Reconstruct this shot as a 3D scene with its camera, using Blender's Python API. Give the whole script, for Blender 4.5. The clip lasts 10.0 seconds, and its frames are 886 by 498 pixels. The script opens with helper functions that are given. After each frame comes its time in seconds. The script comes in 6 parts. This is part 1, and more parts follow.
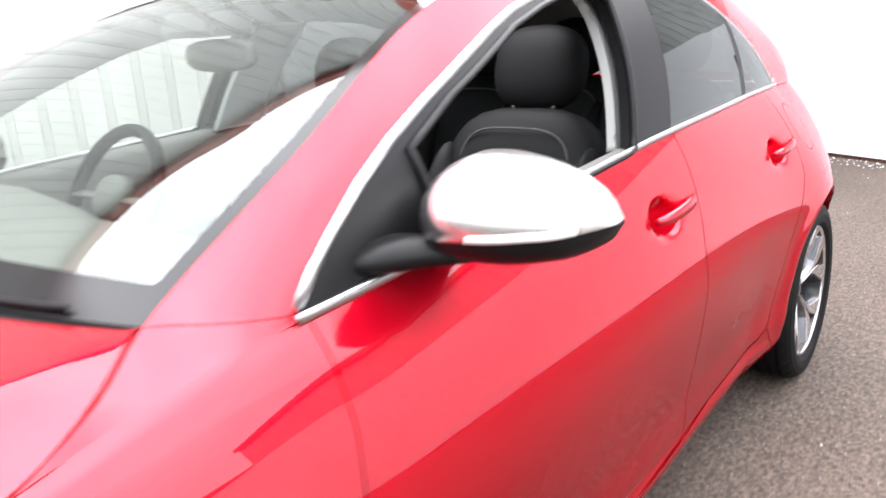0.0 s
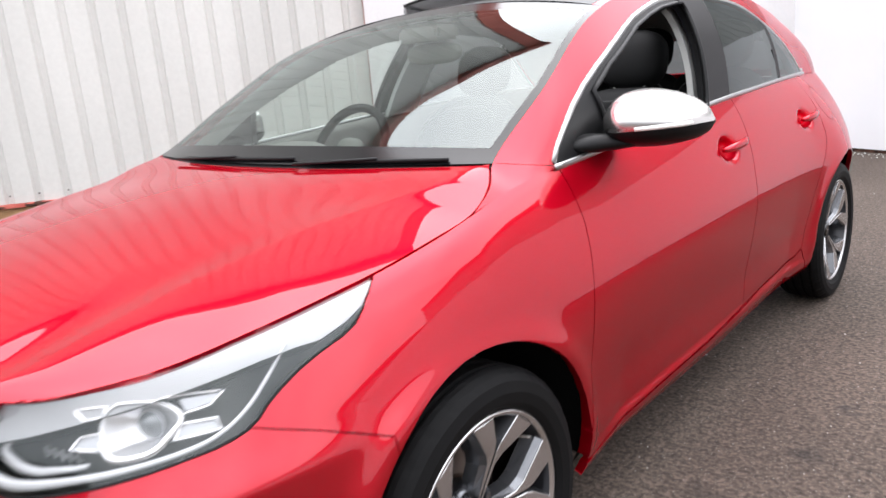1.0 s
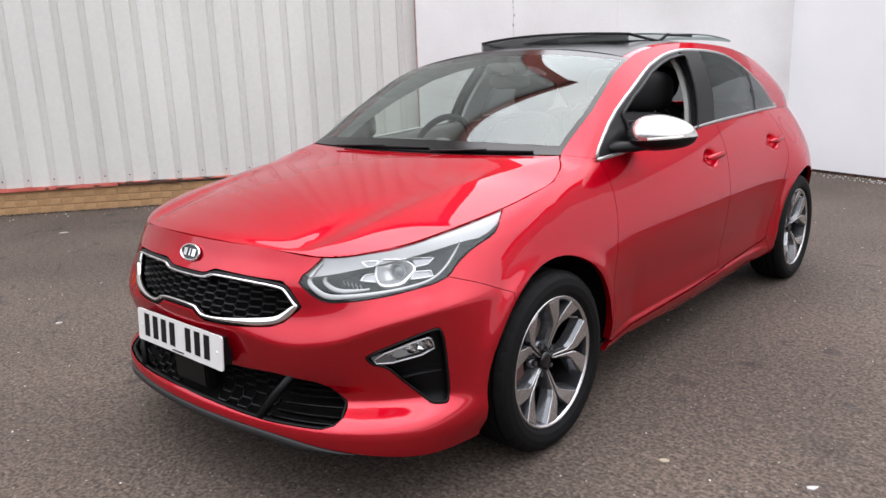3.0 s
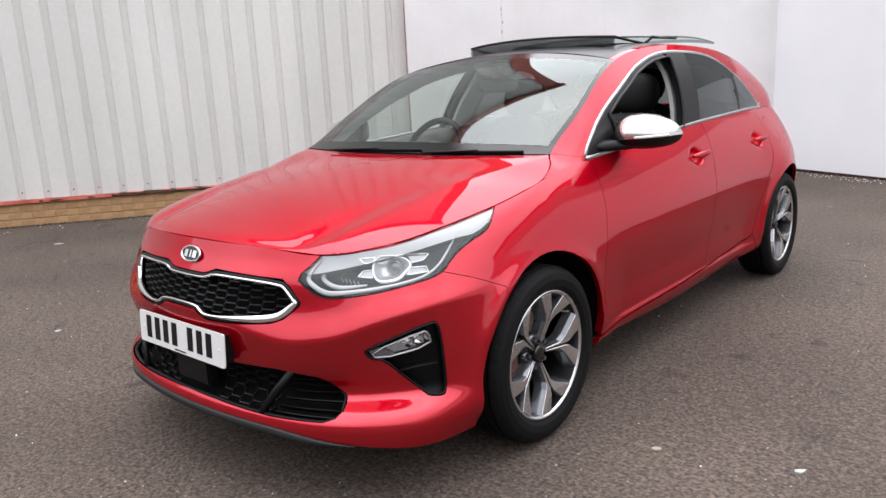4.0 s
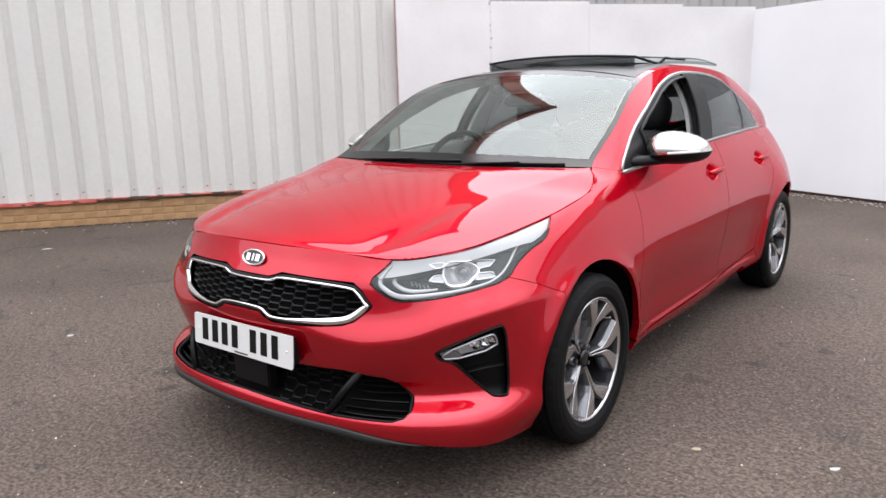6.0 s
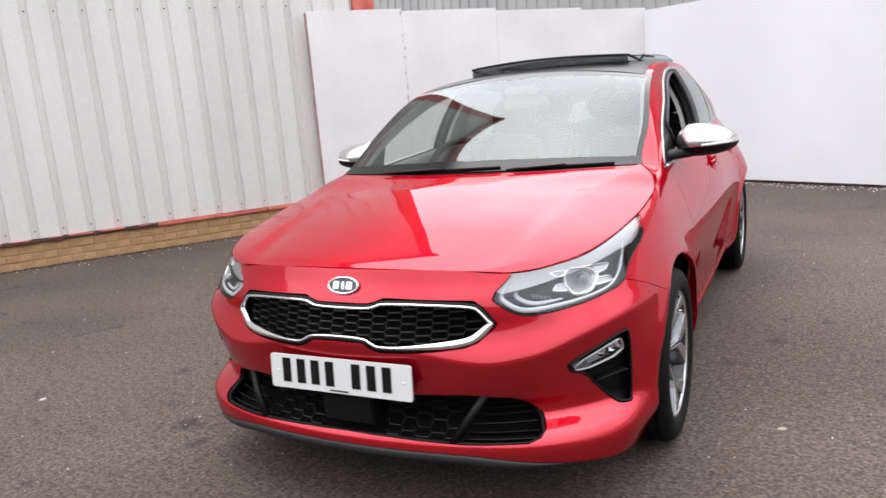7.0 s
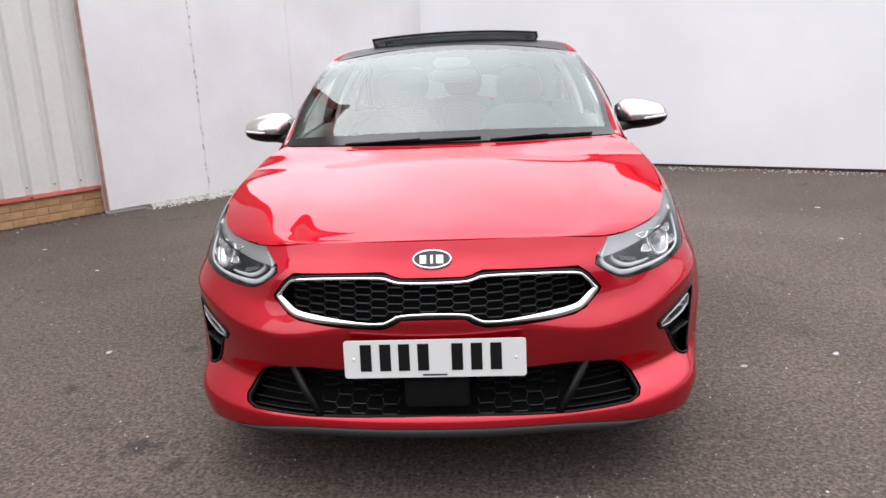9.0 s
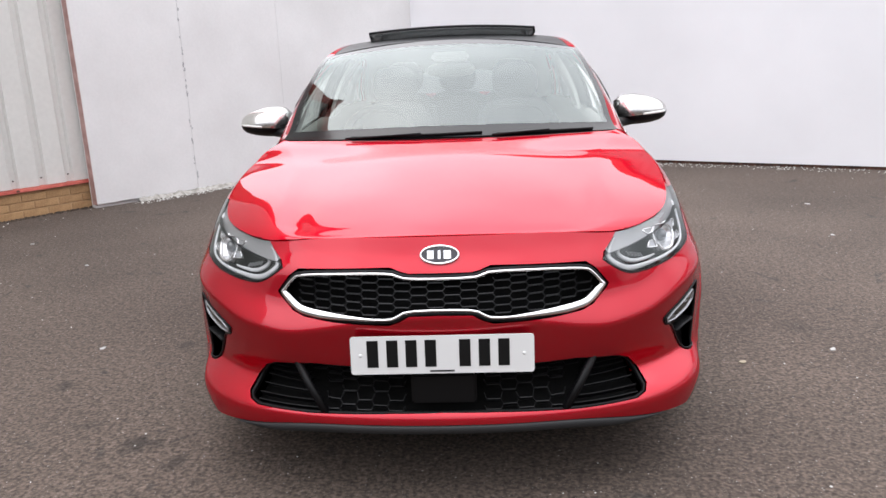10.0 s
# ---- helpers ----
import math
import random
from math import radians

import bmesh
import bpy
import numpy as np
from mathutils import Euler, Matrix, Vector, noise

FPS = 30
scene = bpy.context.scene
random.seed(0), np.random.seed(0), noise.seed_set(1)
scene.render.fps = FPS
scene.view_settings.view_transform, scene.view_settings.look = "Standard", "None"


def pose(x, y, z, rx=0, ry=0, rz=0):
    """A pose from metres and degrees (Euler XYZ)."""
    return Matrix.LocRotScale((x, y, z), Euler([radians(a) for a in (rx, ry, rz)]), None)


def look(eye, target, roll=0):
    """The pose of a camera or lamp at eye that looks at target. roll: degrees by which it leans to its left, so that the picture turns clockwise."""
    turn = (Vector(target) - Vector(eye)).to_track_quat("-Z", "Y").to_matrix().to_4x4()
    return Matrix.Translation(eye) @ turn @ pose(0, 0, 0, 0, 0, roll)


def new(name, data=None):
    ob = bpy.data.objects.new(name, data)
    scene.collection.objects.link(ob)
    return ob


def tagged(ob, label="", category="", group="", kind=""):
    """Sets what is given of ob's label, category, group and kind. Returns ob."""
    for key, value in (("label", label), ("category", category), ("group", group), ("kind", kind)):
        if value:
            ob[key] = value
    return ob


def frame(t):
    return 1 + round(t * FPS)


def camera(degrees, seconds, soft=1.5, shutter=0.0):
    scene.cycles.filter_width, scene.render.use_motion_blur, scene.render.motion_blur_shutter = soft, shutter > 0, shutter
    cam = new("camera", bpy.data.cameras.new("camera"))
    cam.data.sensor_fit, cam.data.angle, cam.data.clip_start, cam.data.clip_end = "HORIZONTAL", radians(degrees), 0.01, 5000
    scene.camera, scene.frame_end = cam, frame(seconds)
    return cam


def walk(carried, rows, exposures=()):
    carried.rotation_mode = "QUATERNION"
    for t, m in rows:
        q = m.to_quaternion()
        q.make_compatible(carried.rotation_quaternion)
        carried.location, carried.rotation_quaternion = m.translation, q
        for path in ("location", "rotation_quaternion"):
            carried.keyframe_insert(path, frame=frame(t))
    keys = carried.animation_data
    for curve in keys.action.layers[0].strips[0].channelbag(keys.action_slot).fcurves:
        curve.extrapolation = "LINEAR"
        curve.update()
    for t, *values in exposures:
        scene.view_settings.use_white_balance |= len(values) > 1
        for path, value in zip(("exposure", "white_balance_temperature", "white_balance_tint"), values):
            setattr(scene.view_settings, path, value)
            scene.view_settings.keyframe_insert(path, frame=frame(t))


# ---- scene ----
cam = camera(61.8, 10.0, shutter=0.4)
PATH = [
    (0, (1.399, 0.832, 1.256), (0.199, 2.333, 0.7), -3.5),
    (0.5, (1.495, 0.341, 1.216), (0.254, 1.817, 0.687), -5.6),
    (1, (1.685, -0.111, 1.207), (0.405, 1.346, 0.722), -5.0),
    (1.5, (1.81, -0.474, 1.243), (0.512, 0.975, 0.778), -2.8),
    (2, (1.916, -0.86, 1.262), (0.63, 0.585, 0.75), -2.4),
    (2.2, (1.95, -0.918, 1.303), (0.683, 0.541, 0.786), -1.5),
    (3.3, (2.214, -1.18, 1.272), (0.922, 0.279, 0.826), -2.6),
    (3.5, (2.215, -1.189, 1.263), (0.931, 0.276, 0.811), -3.0),
    (4, (2.219, -1.193, 1.267), (0.939, 0.28, 0.829), -3.0),
    (4.5, (2.224, -1.199, 1.265), (0.954, 0.282, 0.823), -3.1),
    (5, (2.23, -1.21, 1.27), (0.942, 0.256, 0.829), -3.3),
    (5.5, (2.217, -1.249, 1.272), (0.914, 0.209, 0.853), -3.8),
    (5.7, (2.165, -1.336, 1.276), (0.885, 0.145, 0.865), -2.3),
    (6.8, (1.443, -1.731, 1.29), (0.518, -0.005, 0.881), -5.1),
    (7, (1.308, -1.777, 1.299), (0.416, -0.031, 0.902), -4.8),
    (7.5, (0.947, -1.951, 1.294), (0.261, -0.118, 0.882), -4.4),
    (8, (0.621, -1.957, 1.258), (0.148, -0.079, 0.758), -3.1),
    (8.5, (0.373, -1.912, 1.279), (0.05, -0.003, 0.779), -2.3),
    (9, (0.172, -1.962, 1.29), (0.04, -0.025, 0.81), -2.6),
    (9.5, (0.123, -1.971, 1.282), (0.048, -0.034, 0.787), -2.1),
    (10, (0.107, -1.95, 1.289), (0.015, -0.014, 0.795), -2.2),
]
walk(cam, [(t, look(eye, target, roll)) for t, eye, target, roll in PATH], exposures=[(t, stops, 6500, 13) for t, stops in ((0, 1.78), (0.5, 1.24), (1, 0.95), (1.5, 0.74), (2, 0.6), (3.5, 0.56), (5.5, 0.65), (7, 0.61), (8, 0.47), (10, 0.5))])

# ---- light: a bright overcast sky and a soft high sun ----
world = bpy.data.worlds.new("overcast_sky")
scene.world = world
world.use_nodes = True
wn = world.node_tree
wn.nodes.clear()
sky = wn.nodes.new("ShaderNodeTexSky")
sky.sky_type, sky.sun_disc = "NISHITA", False
sky.sun_elevation, sky.sun_rotation = radians(62), radians(323)
sky.air_density, sky.dust_density, sky.ozone_density = 1.0, 4.0, 1.0
grey = wn.nodes.new("ShaderNodeMix")
grey.data_type = "RGBA"
grey.inputs[0].default_value = 0.88
cloud_coord = wn.nodes.new("ShaderNodeTexCoord")
cloud = wn.nodes.new("ShaderNodeTexNoise")
cloud.inputs["Scale"].default_value, cloud.inputs["Detail"].default_value = 2.2, 5.0
cloud_ramp = wn.nodes.new("ShaderNodeValToRGB")
cloud_ramp.color_ramp.elements[0].position, cloud_ramp.color_ramp.elements[0].color = 0.3, (11.5, 12.0, 12.7, 1)
cloud_ramp.color_ramp.elements[1].position, cloud_ramp.color_ramp.elements[1].color = 0.72, (19.0, 19.3, 19.8, 1)
sky_back = wn.nodes.new("ShaderNodeBackground")
sky_back.inputs["Strength"].default_value = 0.138
sky_out = wn.nodes.new("ShaderNodeOutputWorld")
wn.links.new(cloud_coord.outputs["Generated"], cloud.inputs["Vector"])
wn.links.new(cloud.outputs["Fac"], cloud_ramp.inputs["Fac"])
wn.links.new(sky.outputs["Color"], grey.inputs[6])
# the cloud is brighter round the hidden sun
toward = wn.nodes.new("ShaderNodeVectorMath")
toward.operation = "DOT_PRODUCT"
toward.inputs[1].default_value = (-0.33, 0.43, 0.84)
glow = wn.nodes.new("ShaderNodeMapRange")
glow.inputs["From Min"].default_value, glow.inputs["From Max"].default_value = -0.5, 1.0
glow.inputs["To Min"].default_value, glow.inputs["To Max"].default_value = 0.55, 1.35
lit_cloud = wn.nodes.new("ShaderNodeMix")
lit_cloud.data_type, lit_cloud.blend_type = "RGBA", "MULTIPLY"
lit_cloud.inputs[0].default_value = 1.0
wn.links.new(cloud_coord.outputs["Generated"], toward.inputs[0])
wn.links.new(toward.outputs["Value"], glow.inputs["Value"])
wn.links.new(cloud_ramp.outputs["Color"], lit_cloud.inputs[6])
wn.links.new(glow.outputs["Result"], lit_cloud.inputs[7])
# an overcast sky is about a third as bright at the horizon as overhead
height = wn.nodes.new("ShaderNodeSeparateXYZ")
rise = wn.nodes.new("ShaderNodeMapRange")
rise.inputs["From Min"].default_value, rise.inputs["From Max"].default_value = 0.0, 1.0
rise.inputs["To Min"].default_value, rise.inputs["To Max"].default_value = 0.55, 1.15
deep_cloud = wn.nodes.new("ShaderNodeMix")
deep_cloud.data_type, deep_cloud.blend_type = "RGBA", "MULTIPLY"
deep_cloud.inputs[0].default_value = 1.0
wn.links.new(cloud_coord.outputs["Generated"], height.inputs[0])
wn.links.new(height.outputs["Z"], rise.inputs["Value"])
wn.links.new(lit_cloud.outputs[2], deep_cloud.inputs[6])
wn.links.new(rise.outputs["Result"], deep_cloud.inputs[7])
wn.links.new(deep_cloud.outputs[2], grey.inputs[7])
wn.links.new(grey.outputs[2], sky_back.inputs["Color"])
wn.links.new(sky_back.outputs["Background"], sky_out.inputs["Surface"])

sun_data = bpy.data.lights.new("sun", "SUN")
sun_data.energy, sun_data.angle, sun_data.color = 0.5, radians(140), (1.0, 0.98, 0.96)
sun = new("sun", sun_data)
sun.matrix_world = look((-4.2, 5.5, 11.5), (0, 0, 0))

# ---- materials ----
def material(name, base, rough=0.5, metal=0.0, coat=0.0, spec=0.5, coat_rough=0.03):
    m = bpy.data.materials.new(name)
    m.use_nodes = True
    b = m.node_tree.nodes["Principled BSDF"]
    b.inputs["Base Color"].default_value = (*base, 1)
    b.inputs["Roughness"].default_value = rough
    b.inputs["Metallic"].default_value = metal
    b.inputs["Coat Weight"].default_value = coat
    b.inputs["Coat Roughness"].default_value = coat_rough
    b.inputs["Specular IOR Level"].default_value = spec
    return m


def bsdf(m):
    return m.node_tree.nodes["Principled BSDF"]


def vary(m, low, high, scale, detail=6.0, fine=0.0, fine_scale=200.0, bump=0.0, bump_scale=60.0, rough=None, distort=0.0, stretch=(1, 1, 1), contrast=(0.35, 0.65)):
    """Two-scale colour variation, with optional relief and roughness variation, at real size."""
    n, l = m.node_tree.nodes, m.node_tree.links
    co = n.new("ShaderNodeTexCoord")
    mp = n.new("ShaderNodeMapping")
    mp.inputs["Scale"].default_value = stretch
    l.new(co.outputs["Object"], mp.inputs["Vector"])
    t = n.new("ShaderNodeTexNoise")
    t.inputs["Scale"].default_value, t.inputs["Detail"].default_value, t.inputs["Distortion"].default_value = scale, detail, distort
    l.new(mp.outputs["Vector"], t.inputs["Vector"])
    r = n.new("ShaderNodeValToRGB")
    r.color_ramp.elements[0].position, r.color_ramp.elements[0].color = contrast[0], (*low, 1)
    r.color_ramp.elements[1].position, r.color_ramp.elements[1].color = contrast[1], (*high, 1)
    l.new(t.outputs["Fac"], r.inputs["Fac"])
    out = r.outputs["Color"]
    if fine:
        f = n.new("ShaderNodeTexNoise")
        f.inputs["Scale"].default_value, f.inputs["Detail"].default_value = fine_scale, 3.0
        l.new(co.outputs["Object"], f.inputs["Vector"])
        g = n.new("ShaderNodeValToRGB")
        g.color_ramp.elements[0].position, g.color_ramp.elements[0].color = 0.3, (1 - fine, 1 - fine, 1 - fine, 1)
        g.color_ramp.elements[1].position, g.color_ramp.elements[1].color = 0.7, (1 + fine, 1 + fine, 1 + fine, 1)
        l.new(f.outputs["Fac"], g.inputs["Fac"])
        x = n.new("ShaderNodeMix")
        x.data_type, x.blend_type = "RGBA", "MULTIPLY"
        x.inputs[0].default_value = 1.0
        l.new(out, x.inputs[6]), l.new(g.outputs["Color"], x.inputs[7])
        out = x.outputs[2]
    l.new(out, bsdf(m).inputs["Base Color"])
    if bump:
        f = n.new("ShaderNodeTexNoise")
        f.inputs["Scale"].default_value, f.inputs["Detail"].default_value = bump_scale, 5.0
        l.new(co.outputs["Object"], f.inputs["Vector"])
        bu = n.new("ShaderNodeBump")
        bu.inputs["Strength"].default_value, bu.inputs["Distance"].default_value = 1.0, bump
        l.new(f.outputs["Fac"], bu.inputs["Height"])
        l.new(bu.outputs["Normal"], bsdf(m).inputs["Normal"])
    if rough:
        q = n.new("ShaderNodeMapRange")
        q.inputs["To Min"].default_value, q.inputs["To Max"].default_value = rough
        l.new(t.outputs["Fac"], q.inputs["Value"])
        l.new(q.outputs["Result"], bsdf(m).inputs["Roughness"])
    return m


def glass(name, tint, amount, rough=0.0, base=0.085):
    """Thin pane: mostly clear with a tint, and a Fresnel gloss."""
    m = bpy.data.materials.new(name)
    m.use_nodes = True
    n, l = m.node_tree.nodes, m.node_tree.links
    n.clear()
    o = n.new("ShaderNodeOutputMaterial")
    mix = n.new("ShaderNodeMixShader")
    tr = n.new("ShaderNodeBsdfTransparent")
    tr.inputs["Color"].default_value = (*[c * amount for c in tint], 1)
    gl = n.new("ShaderNodeBsdfGlossy")
    gl.inputs["Roughness"].default_value = rough
    gl.inputs["Color"].default_value = (0.93, 1.0, 0.985, 1)
    lw = n.new("ShaderNodeLayerWeight")
    pw = n.new("ShaderNodeMath")
    pw.operation = "POWER"
    pw.inputs[1].default_value = 6.0
    ad = n.new("ShaderNodeMath")
    ad.operation, ad.use_clamp = "MULTIPLY_ADD", True
    ad.inputs[1].default_value, ad.inputs[2].default_value = 1.0 - base, base
    l.new(lw.outputs["Facing"], pw.inputs[0])
    l.new(pw.outputs["Value"], ad.inputs[0])
    l.new(ad.outputs["Value"], mix.inputs["Fac"])
    l.new(tr.outputs["BSDF"], mix.inputs[1])
    l.new(gl.outputs["BSDF"], mix.inputs[2])
    l.new(mix.outputs["Shader"], o.inputs["Surface"])
    return m


# red pearl paint: a deep red ground coat, a layer of coloured flake, and clear lacquer over both
PAINT = bpy.data.materials.new("red_pearl_paint")
PAINT.use_nodes = True
pn, pl = PAINT.node_tree.nodes, PAINT.node_tree.links
pn.clear()
ground_coat = pn.new("ShaderNodeBsdfDiffuse")
ground_coat.inputs["Color"].default_value = (0.235, 0.0006, 0.004, 1)
flake = pn.new("ShaderNodeBsdfGlossy")
flake.inputs["Color"].default_value, flake.inputs["Roughness"].default_value = (0.66, 0.004, 0.024, 1), 0.36
pearl = pn.new("ShaderNodeMixShader")
pearl.inputs["Fac"].default_value = 0.54
lacquer = pn.new("ShaderNodeBsdfGlossy")
lacquer.inputs["Color"].default_value, lacquer.inputs["Roughness"].default_value = (0.97, 0.97, 1.0, 1), 0.0
slant = pn.new("ShaderNodeLayerWeight")
steep = pn.new("ShaderNodeMath")
steep.operation = "POWER"
steep.inputs[1].default_value = 4.8
shine = pn.new("ShaderNodeMath")
shine.operation, shine.use_clamp = "MULTIPLY_ADD", True
shine.inputs[1].default_value, shine.inputs[2].default_value = 0.66, 0.05
pl.new(slant.outputs["Facing"], steep.inputs[0])
pl.new(steep.outputs["Value"], shine.inputs[0])
coated = pn.new("ShaderNodeMixShader")
paint_out = pn.new("ShaderNodeOutputMaterial")
pl.new(ground_coat.outputs["BSDF"], pearl.inputs[1])
pl.new(flake.outputs["BSDF"], pearl.inputs[2])
pl.new(shine.outputs["Value"], coated.inputs["Fac"])
pl.new(pearl.outputs["Shader"], coated.inputs[1])
pl.new(lacquer.outputs["BSDF"], coated.inputs[2])
pl.new(coated.outputs["Shader"], paint_out.inputs["Surface"])
BLACK_TRIM = material("black_plastic", (0.0035, 0.0035, 0.004), rough=0.45, spec=0.2)
GLOSS_BLACK = material("gloss_black", (0.003, 0.003, 0.0035), rough=0.08, coat=0.3)
RUBBER = material("tyre_rubber", (0.005, 0.005, 0.0053), rough=0.65, spec=0.12)
CHROME = material("chrome", (0.82, 0.82, 0.83), rough=0.06, metal=1.0)
TRIM_CHROME = material("window_trim_chrome", (0.43, 0.43, 0.43), rough=0.3, metal=1.0)
SATIN = material("satin_chrome", (0.7, 0.69, 0.67), rough=0.24, metal=1.0)
# asphalt: grey-brown binder, pale grit, dark worn patches
ASPHALT = material("asphalt", (0.085, 0.08, 0.075), rough=0.9, spec=0.3)
vary(ASPHALT, (0.058, 0.0437, 0.0351), (0.088, 0.0667, 0.0537), 0.8, detail=10, fine=0.3, fine_scale=30, bump=0.004, bump_scale=75, distort=0.25, contrast=(0.3, 0.7))
an, al = ASPHALT.node_tree.nodes, ASPHALT.node_tree.links
a_base = bsdf(ASPHALT).inputs["Base Color"].links[0].from_socket
a_co = an.new("ShaderNodeTexCoord")
for scale, low, high, colour in ((38.0, 0.07, 0.10, (0.34, 0.33, 0.31)), (150.0, 0.12, 0.17, (0.22, 0.21, 0.2))):
    vor = an.new("ShaderNodeTexVoronoi")
    vor.inputs["Scale"].default_value = scale
    al.new(a_co.outputs["Object"], vor.inputs["Vector"])
    rmp = an.new("ShaderNodeMapRange")
    rmp.inputs["From Min"].default_value, rmp.inputs["From Max"].default_value = high, low
    al.new(vor.outputs["Distance"], rmp.inputs["Value"])
    pick = an.new("ShaderNodeMath")
    pick.operation = "GREATER_THAN"
    pick.inputs[1].default_value = 0.6 if scale < 100 else 0.35
    sep = an.new("ShaderNodeSeparateColor")
    al.new(vor.outputs["Color"], sep.inputs["Color"])
    al.new(sep.outputs["Red"], pick.inputs[0])
    mul = an.new("ShaderNodeMath")
    mul.operation = "MULTIPLY"
    al.new(rmp.outputs["Result"], mul.inputs[0]), al.new(pick.outputs["Value"], mul.inputs[1])
    mx = an.new("ShaderNodeMix")
    mx.data_type = "RGBA"
    mx.inputs[7].default_value = (*colour, 1)
    al.new(mul.outputs["Value"], mx.inputs[0]), al.new(a_base, mx.inputs[6])
    a_base = mx.outputs[2]
blot = an.new("ShaderNodeTexNoise")
blot.inputs["Scale"].default_value, blot.inputs["Detail"].default_value, blot.inputs["Distortion"].default_value = 3.1, 4.0, 1.6
al.new(a_co.outputs["Object"], blot.inputs["Vector"])
blot_r = an.new("ShaderNodeMapRange")
blot_r.inputs["From Min"].default_value, blot_r.inputs["From Max"].default_value, blot_r.inputs["To Max"].default_value = 0.64, 0.71, 0.62
al.new(blot.outputs["Fac"], blot_r.inputs["Value"])
mx = an.new("ShaderNodeMix")
mx.data_type = "RGBA"
mx.inputs[7].default_value = (0.025, 0.023, 0.022, 1)
al.new(blot_r.outputs["Result"], mx.inputs[0]), al.new(a_base, mx.inputs[6])
a_base = mx.outputs[2]
# a few old oil marks with ragged edges
ragged = an.new("ShaderNodeTexNoise")
ragged.inputs["Scale"].default_value, ragged.inputs["Detail"].default_value = 14.0, 5.0
al.new(a_co.outputs["Object"], ragged.inputs["Vector"])
shifted = an.new("ShaderNodeVectorMath")
shifted.operation = "MULTIPLY_ADD"
shifted.inputs[1].default_value = (0.16, 0.16, 0.0)
al.new(ragged.outputs["Color"], shifted.inputs[0]), al.new(a_co.outputs["Object"], shifted.inputs[2])
for sx, sy, reach, depth in ((-1.12, 0.4, 0.075, 0.7), (-0.93, 0.27, 0.06, 0.6), (-1.31, 1.35, 0.06, 0.55), (-1.67, 0.9, 0.06, 0.6), (-1.38, 0.54, 0.06, 0.4), (1.16, 2.02, 0.075, 0.6), (1.39, 2.38, 0.06, 0.55), (0.98, 1.66, 0.06, 0.5), (1.62, 1.41, 0.11, 0.35)):
    away_from = an.new("ShaderNodeVectorMath")
    away_from.operation = "DISTANCE"
    away_from.inputs[1].default_value = (sx + 0.08, sy + 0.08, 0.0)
    al.new(shifted.outputs["Vector"], away_from.inputs[0])
    mark = an.new("ShaderNodeMapRange")
    mark.inputs["From Min"].default_value, mark.inputs["From Max"].default_value, mark.inputs["To Max"].default_value = reach, reach * 0.35, depth
    al.new(away_from.outputs["Value"], mark.inputs["Value"])
    mx = an.new("ShaderNodeMix")
    mx.data_type = "RGBA"
    mx.inputs[7].default_value = (0.02, 0.017, 0.015, 1)
    al.new(mark.outputs["Result"], mx.inputs[0]), al.new(a_base, mx.inputs[6])
    a_base = mx.outputs[2]
grain = an.new("ShaderNodeTexNoise")
grain.inputs["Scale"].default_value, grain.inputs["Detail"].default_value = 72.0, 6.0
al.new(a_co.outputs["Object"], grain.inputs["Vector"])
grain_r = an.new("ShaderNodeMapRange")
grain_r.inputs["From Min"].default_value, grain_r.inputs["From Max"].default_value = 0.34, 0.66
grain_r.inputs["To Min"].default_value, grain_r.inputs["To Max"].default_value = 0.45, 1.55
al.new(grain.outputs["Fac"], grain_r.inputs["Value"])
gm = an.new("ShaderNodeMix")
gm.data_type, gm.blend_type = "RGBA", "MULTIPLY"
gm.inputs[0].default_value = 1.0
al.new(mx.outputs[2], gm.inputs[6]), al.new(grain_r.outputs["Result"], gm.inputs[7])
al.new(gm.outputs[2], bsdf(ASPHALT).inputs["Base Color"])

CLADDING = vary(material("painted_cladding", (0.6, 0.6, 0.58), rough=0.5), (0.55, 0.543, 0.515), (0.66, 0.652, 0.62), 0.8, detail=7, fine=0.03, fine_scale=25, stretch=(1, 1, 0.25), bump=0.002, bump_scale=2.5)
GREY_CLADDING = vary(material("grey_cladding", (0.4, 0.4, 0.4), rough=0.6), (0.34, 0.34, 0.34), (0.42, 0.42, 0.41), 0.7, stretch=(1, 1, 0.3))
DARK_BACKDROP = vary(material("dark_backdrop", (0.15, 0.15, 0.15), rough=0.7), (0.11, 0.11, 0.11), (0.18, 0.18, 0.175), 0.7, stretch=(1, 1, 0.3))
WHITE_WALL = vary(material("white_painted_board", (0.75, 0.74, 0.76), rough=0.55), (0.66, 0.645, 0.64), (0.75, 0.738, 0.735), 1.1, detail=8, fine=0.02, fine_scale=40, bump=0.0015, bump_scale=9)
WHITE_COOL = vary(material("fresh_white_board", (0.8, 0.8, 0.83), rough=0.5), (0.8, 0.803, 0.825), (0.86, 0.863, 0.885), 0.7, detail=6, bump=0.001, bump_scale=9)
BRICK = vary(material("buff_brick", (0.4, 0.24, 0.12), rough=0.9), (0.31, 0.18, 0.085), (0.45, 0.275, 0.135), 6.0, fine=0.25, fine_scale=120, bump=0.003, bump_scale=80)
MORTAR = vary(material("mortar", (0.38, 0.24, 0.13), rough=0.95), (0.32, 0.2, 0.105), (0.44, 0.28, 0.15), 14.0, bump=0.003, bump_scale=120)
RED_TRIM = vary(material("faded_red_flashing", (0.5, 0.1, 0.08), rough=0.6), (0.42, 0.07, 0.05), (0.6, 0.16, 0.12), 5.0, fine=0.1, fine_scale=60)
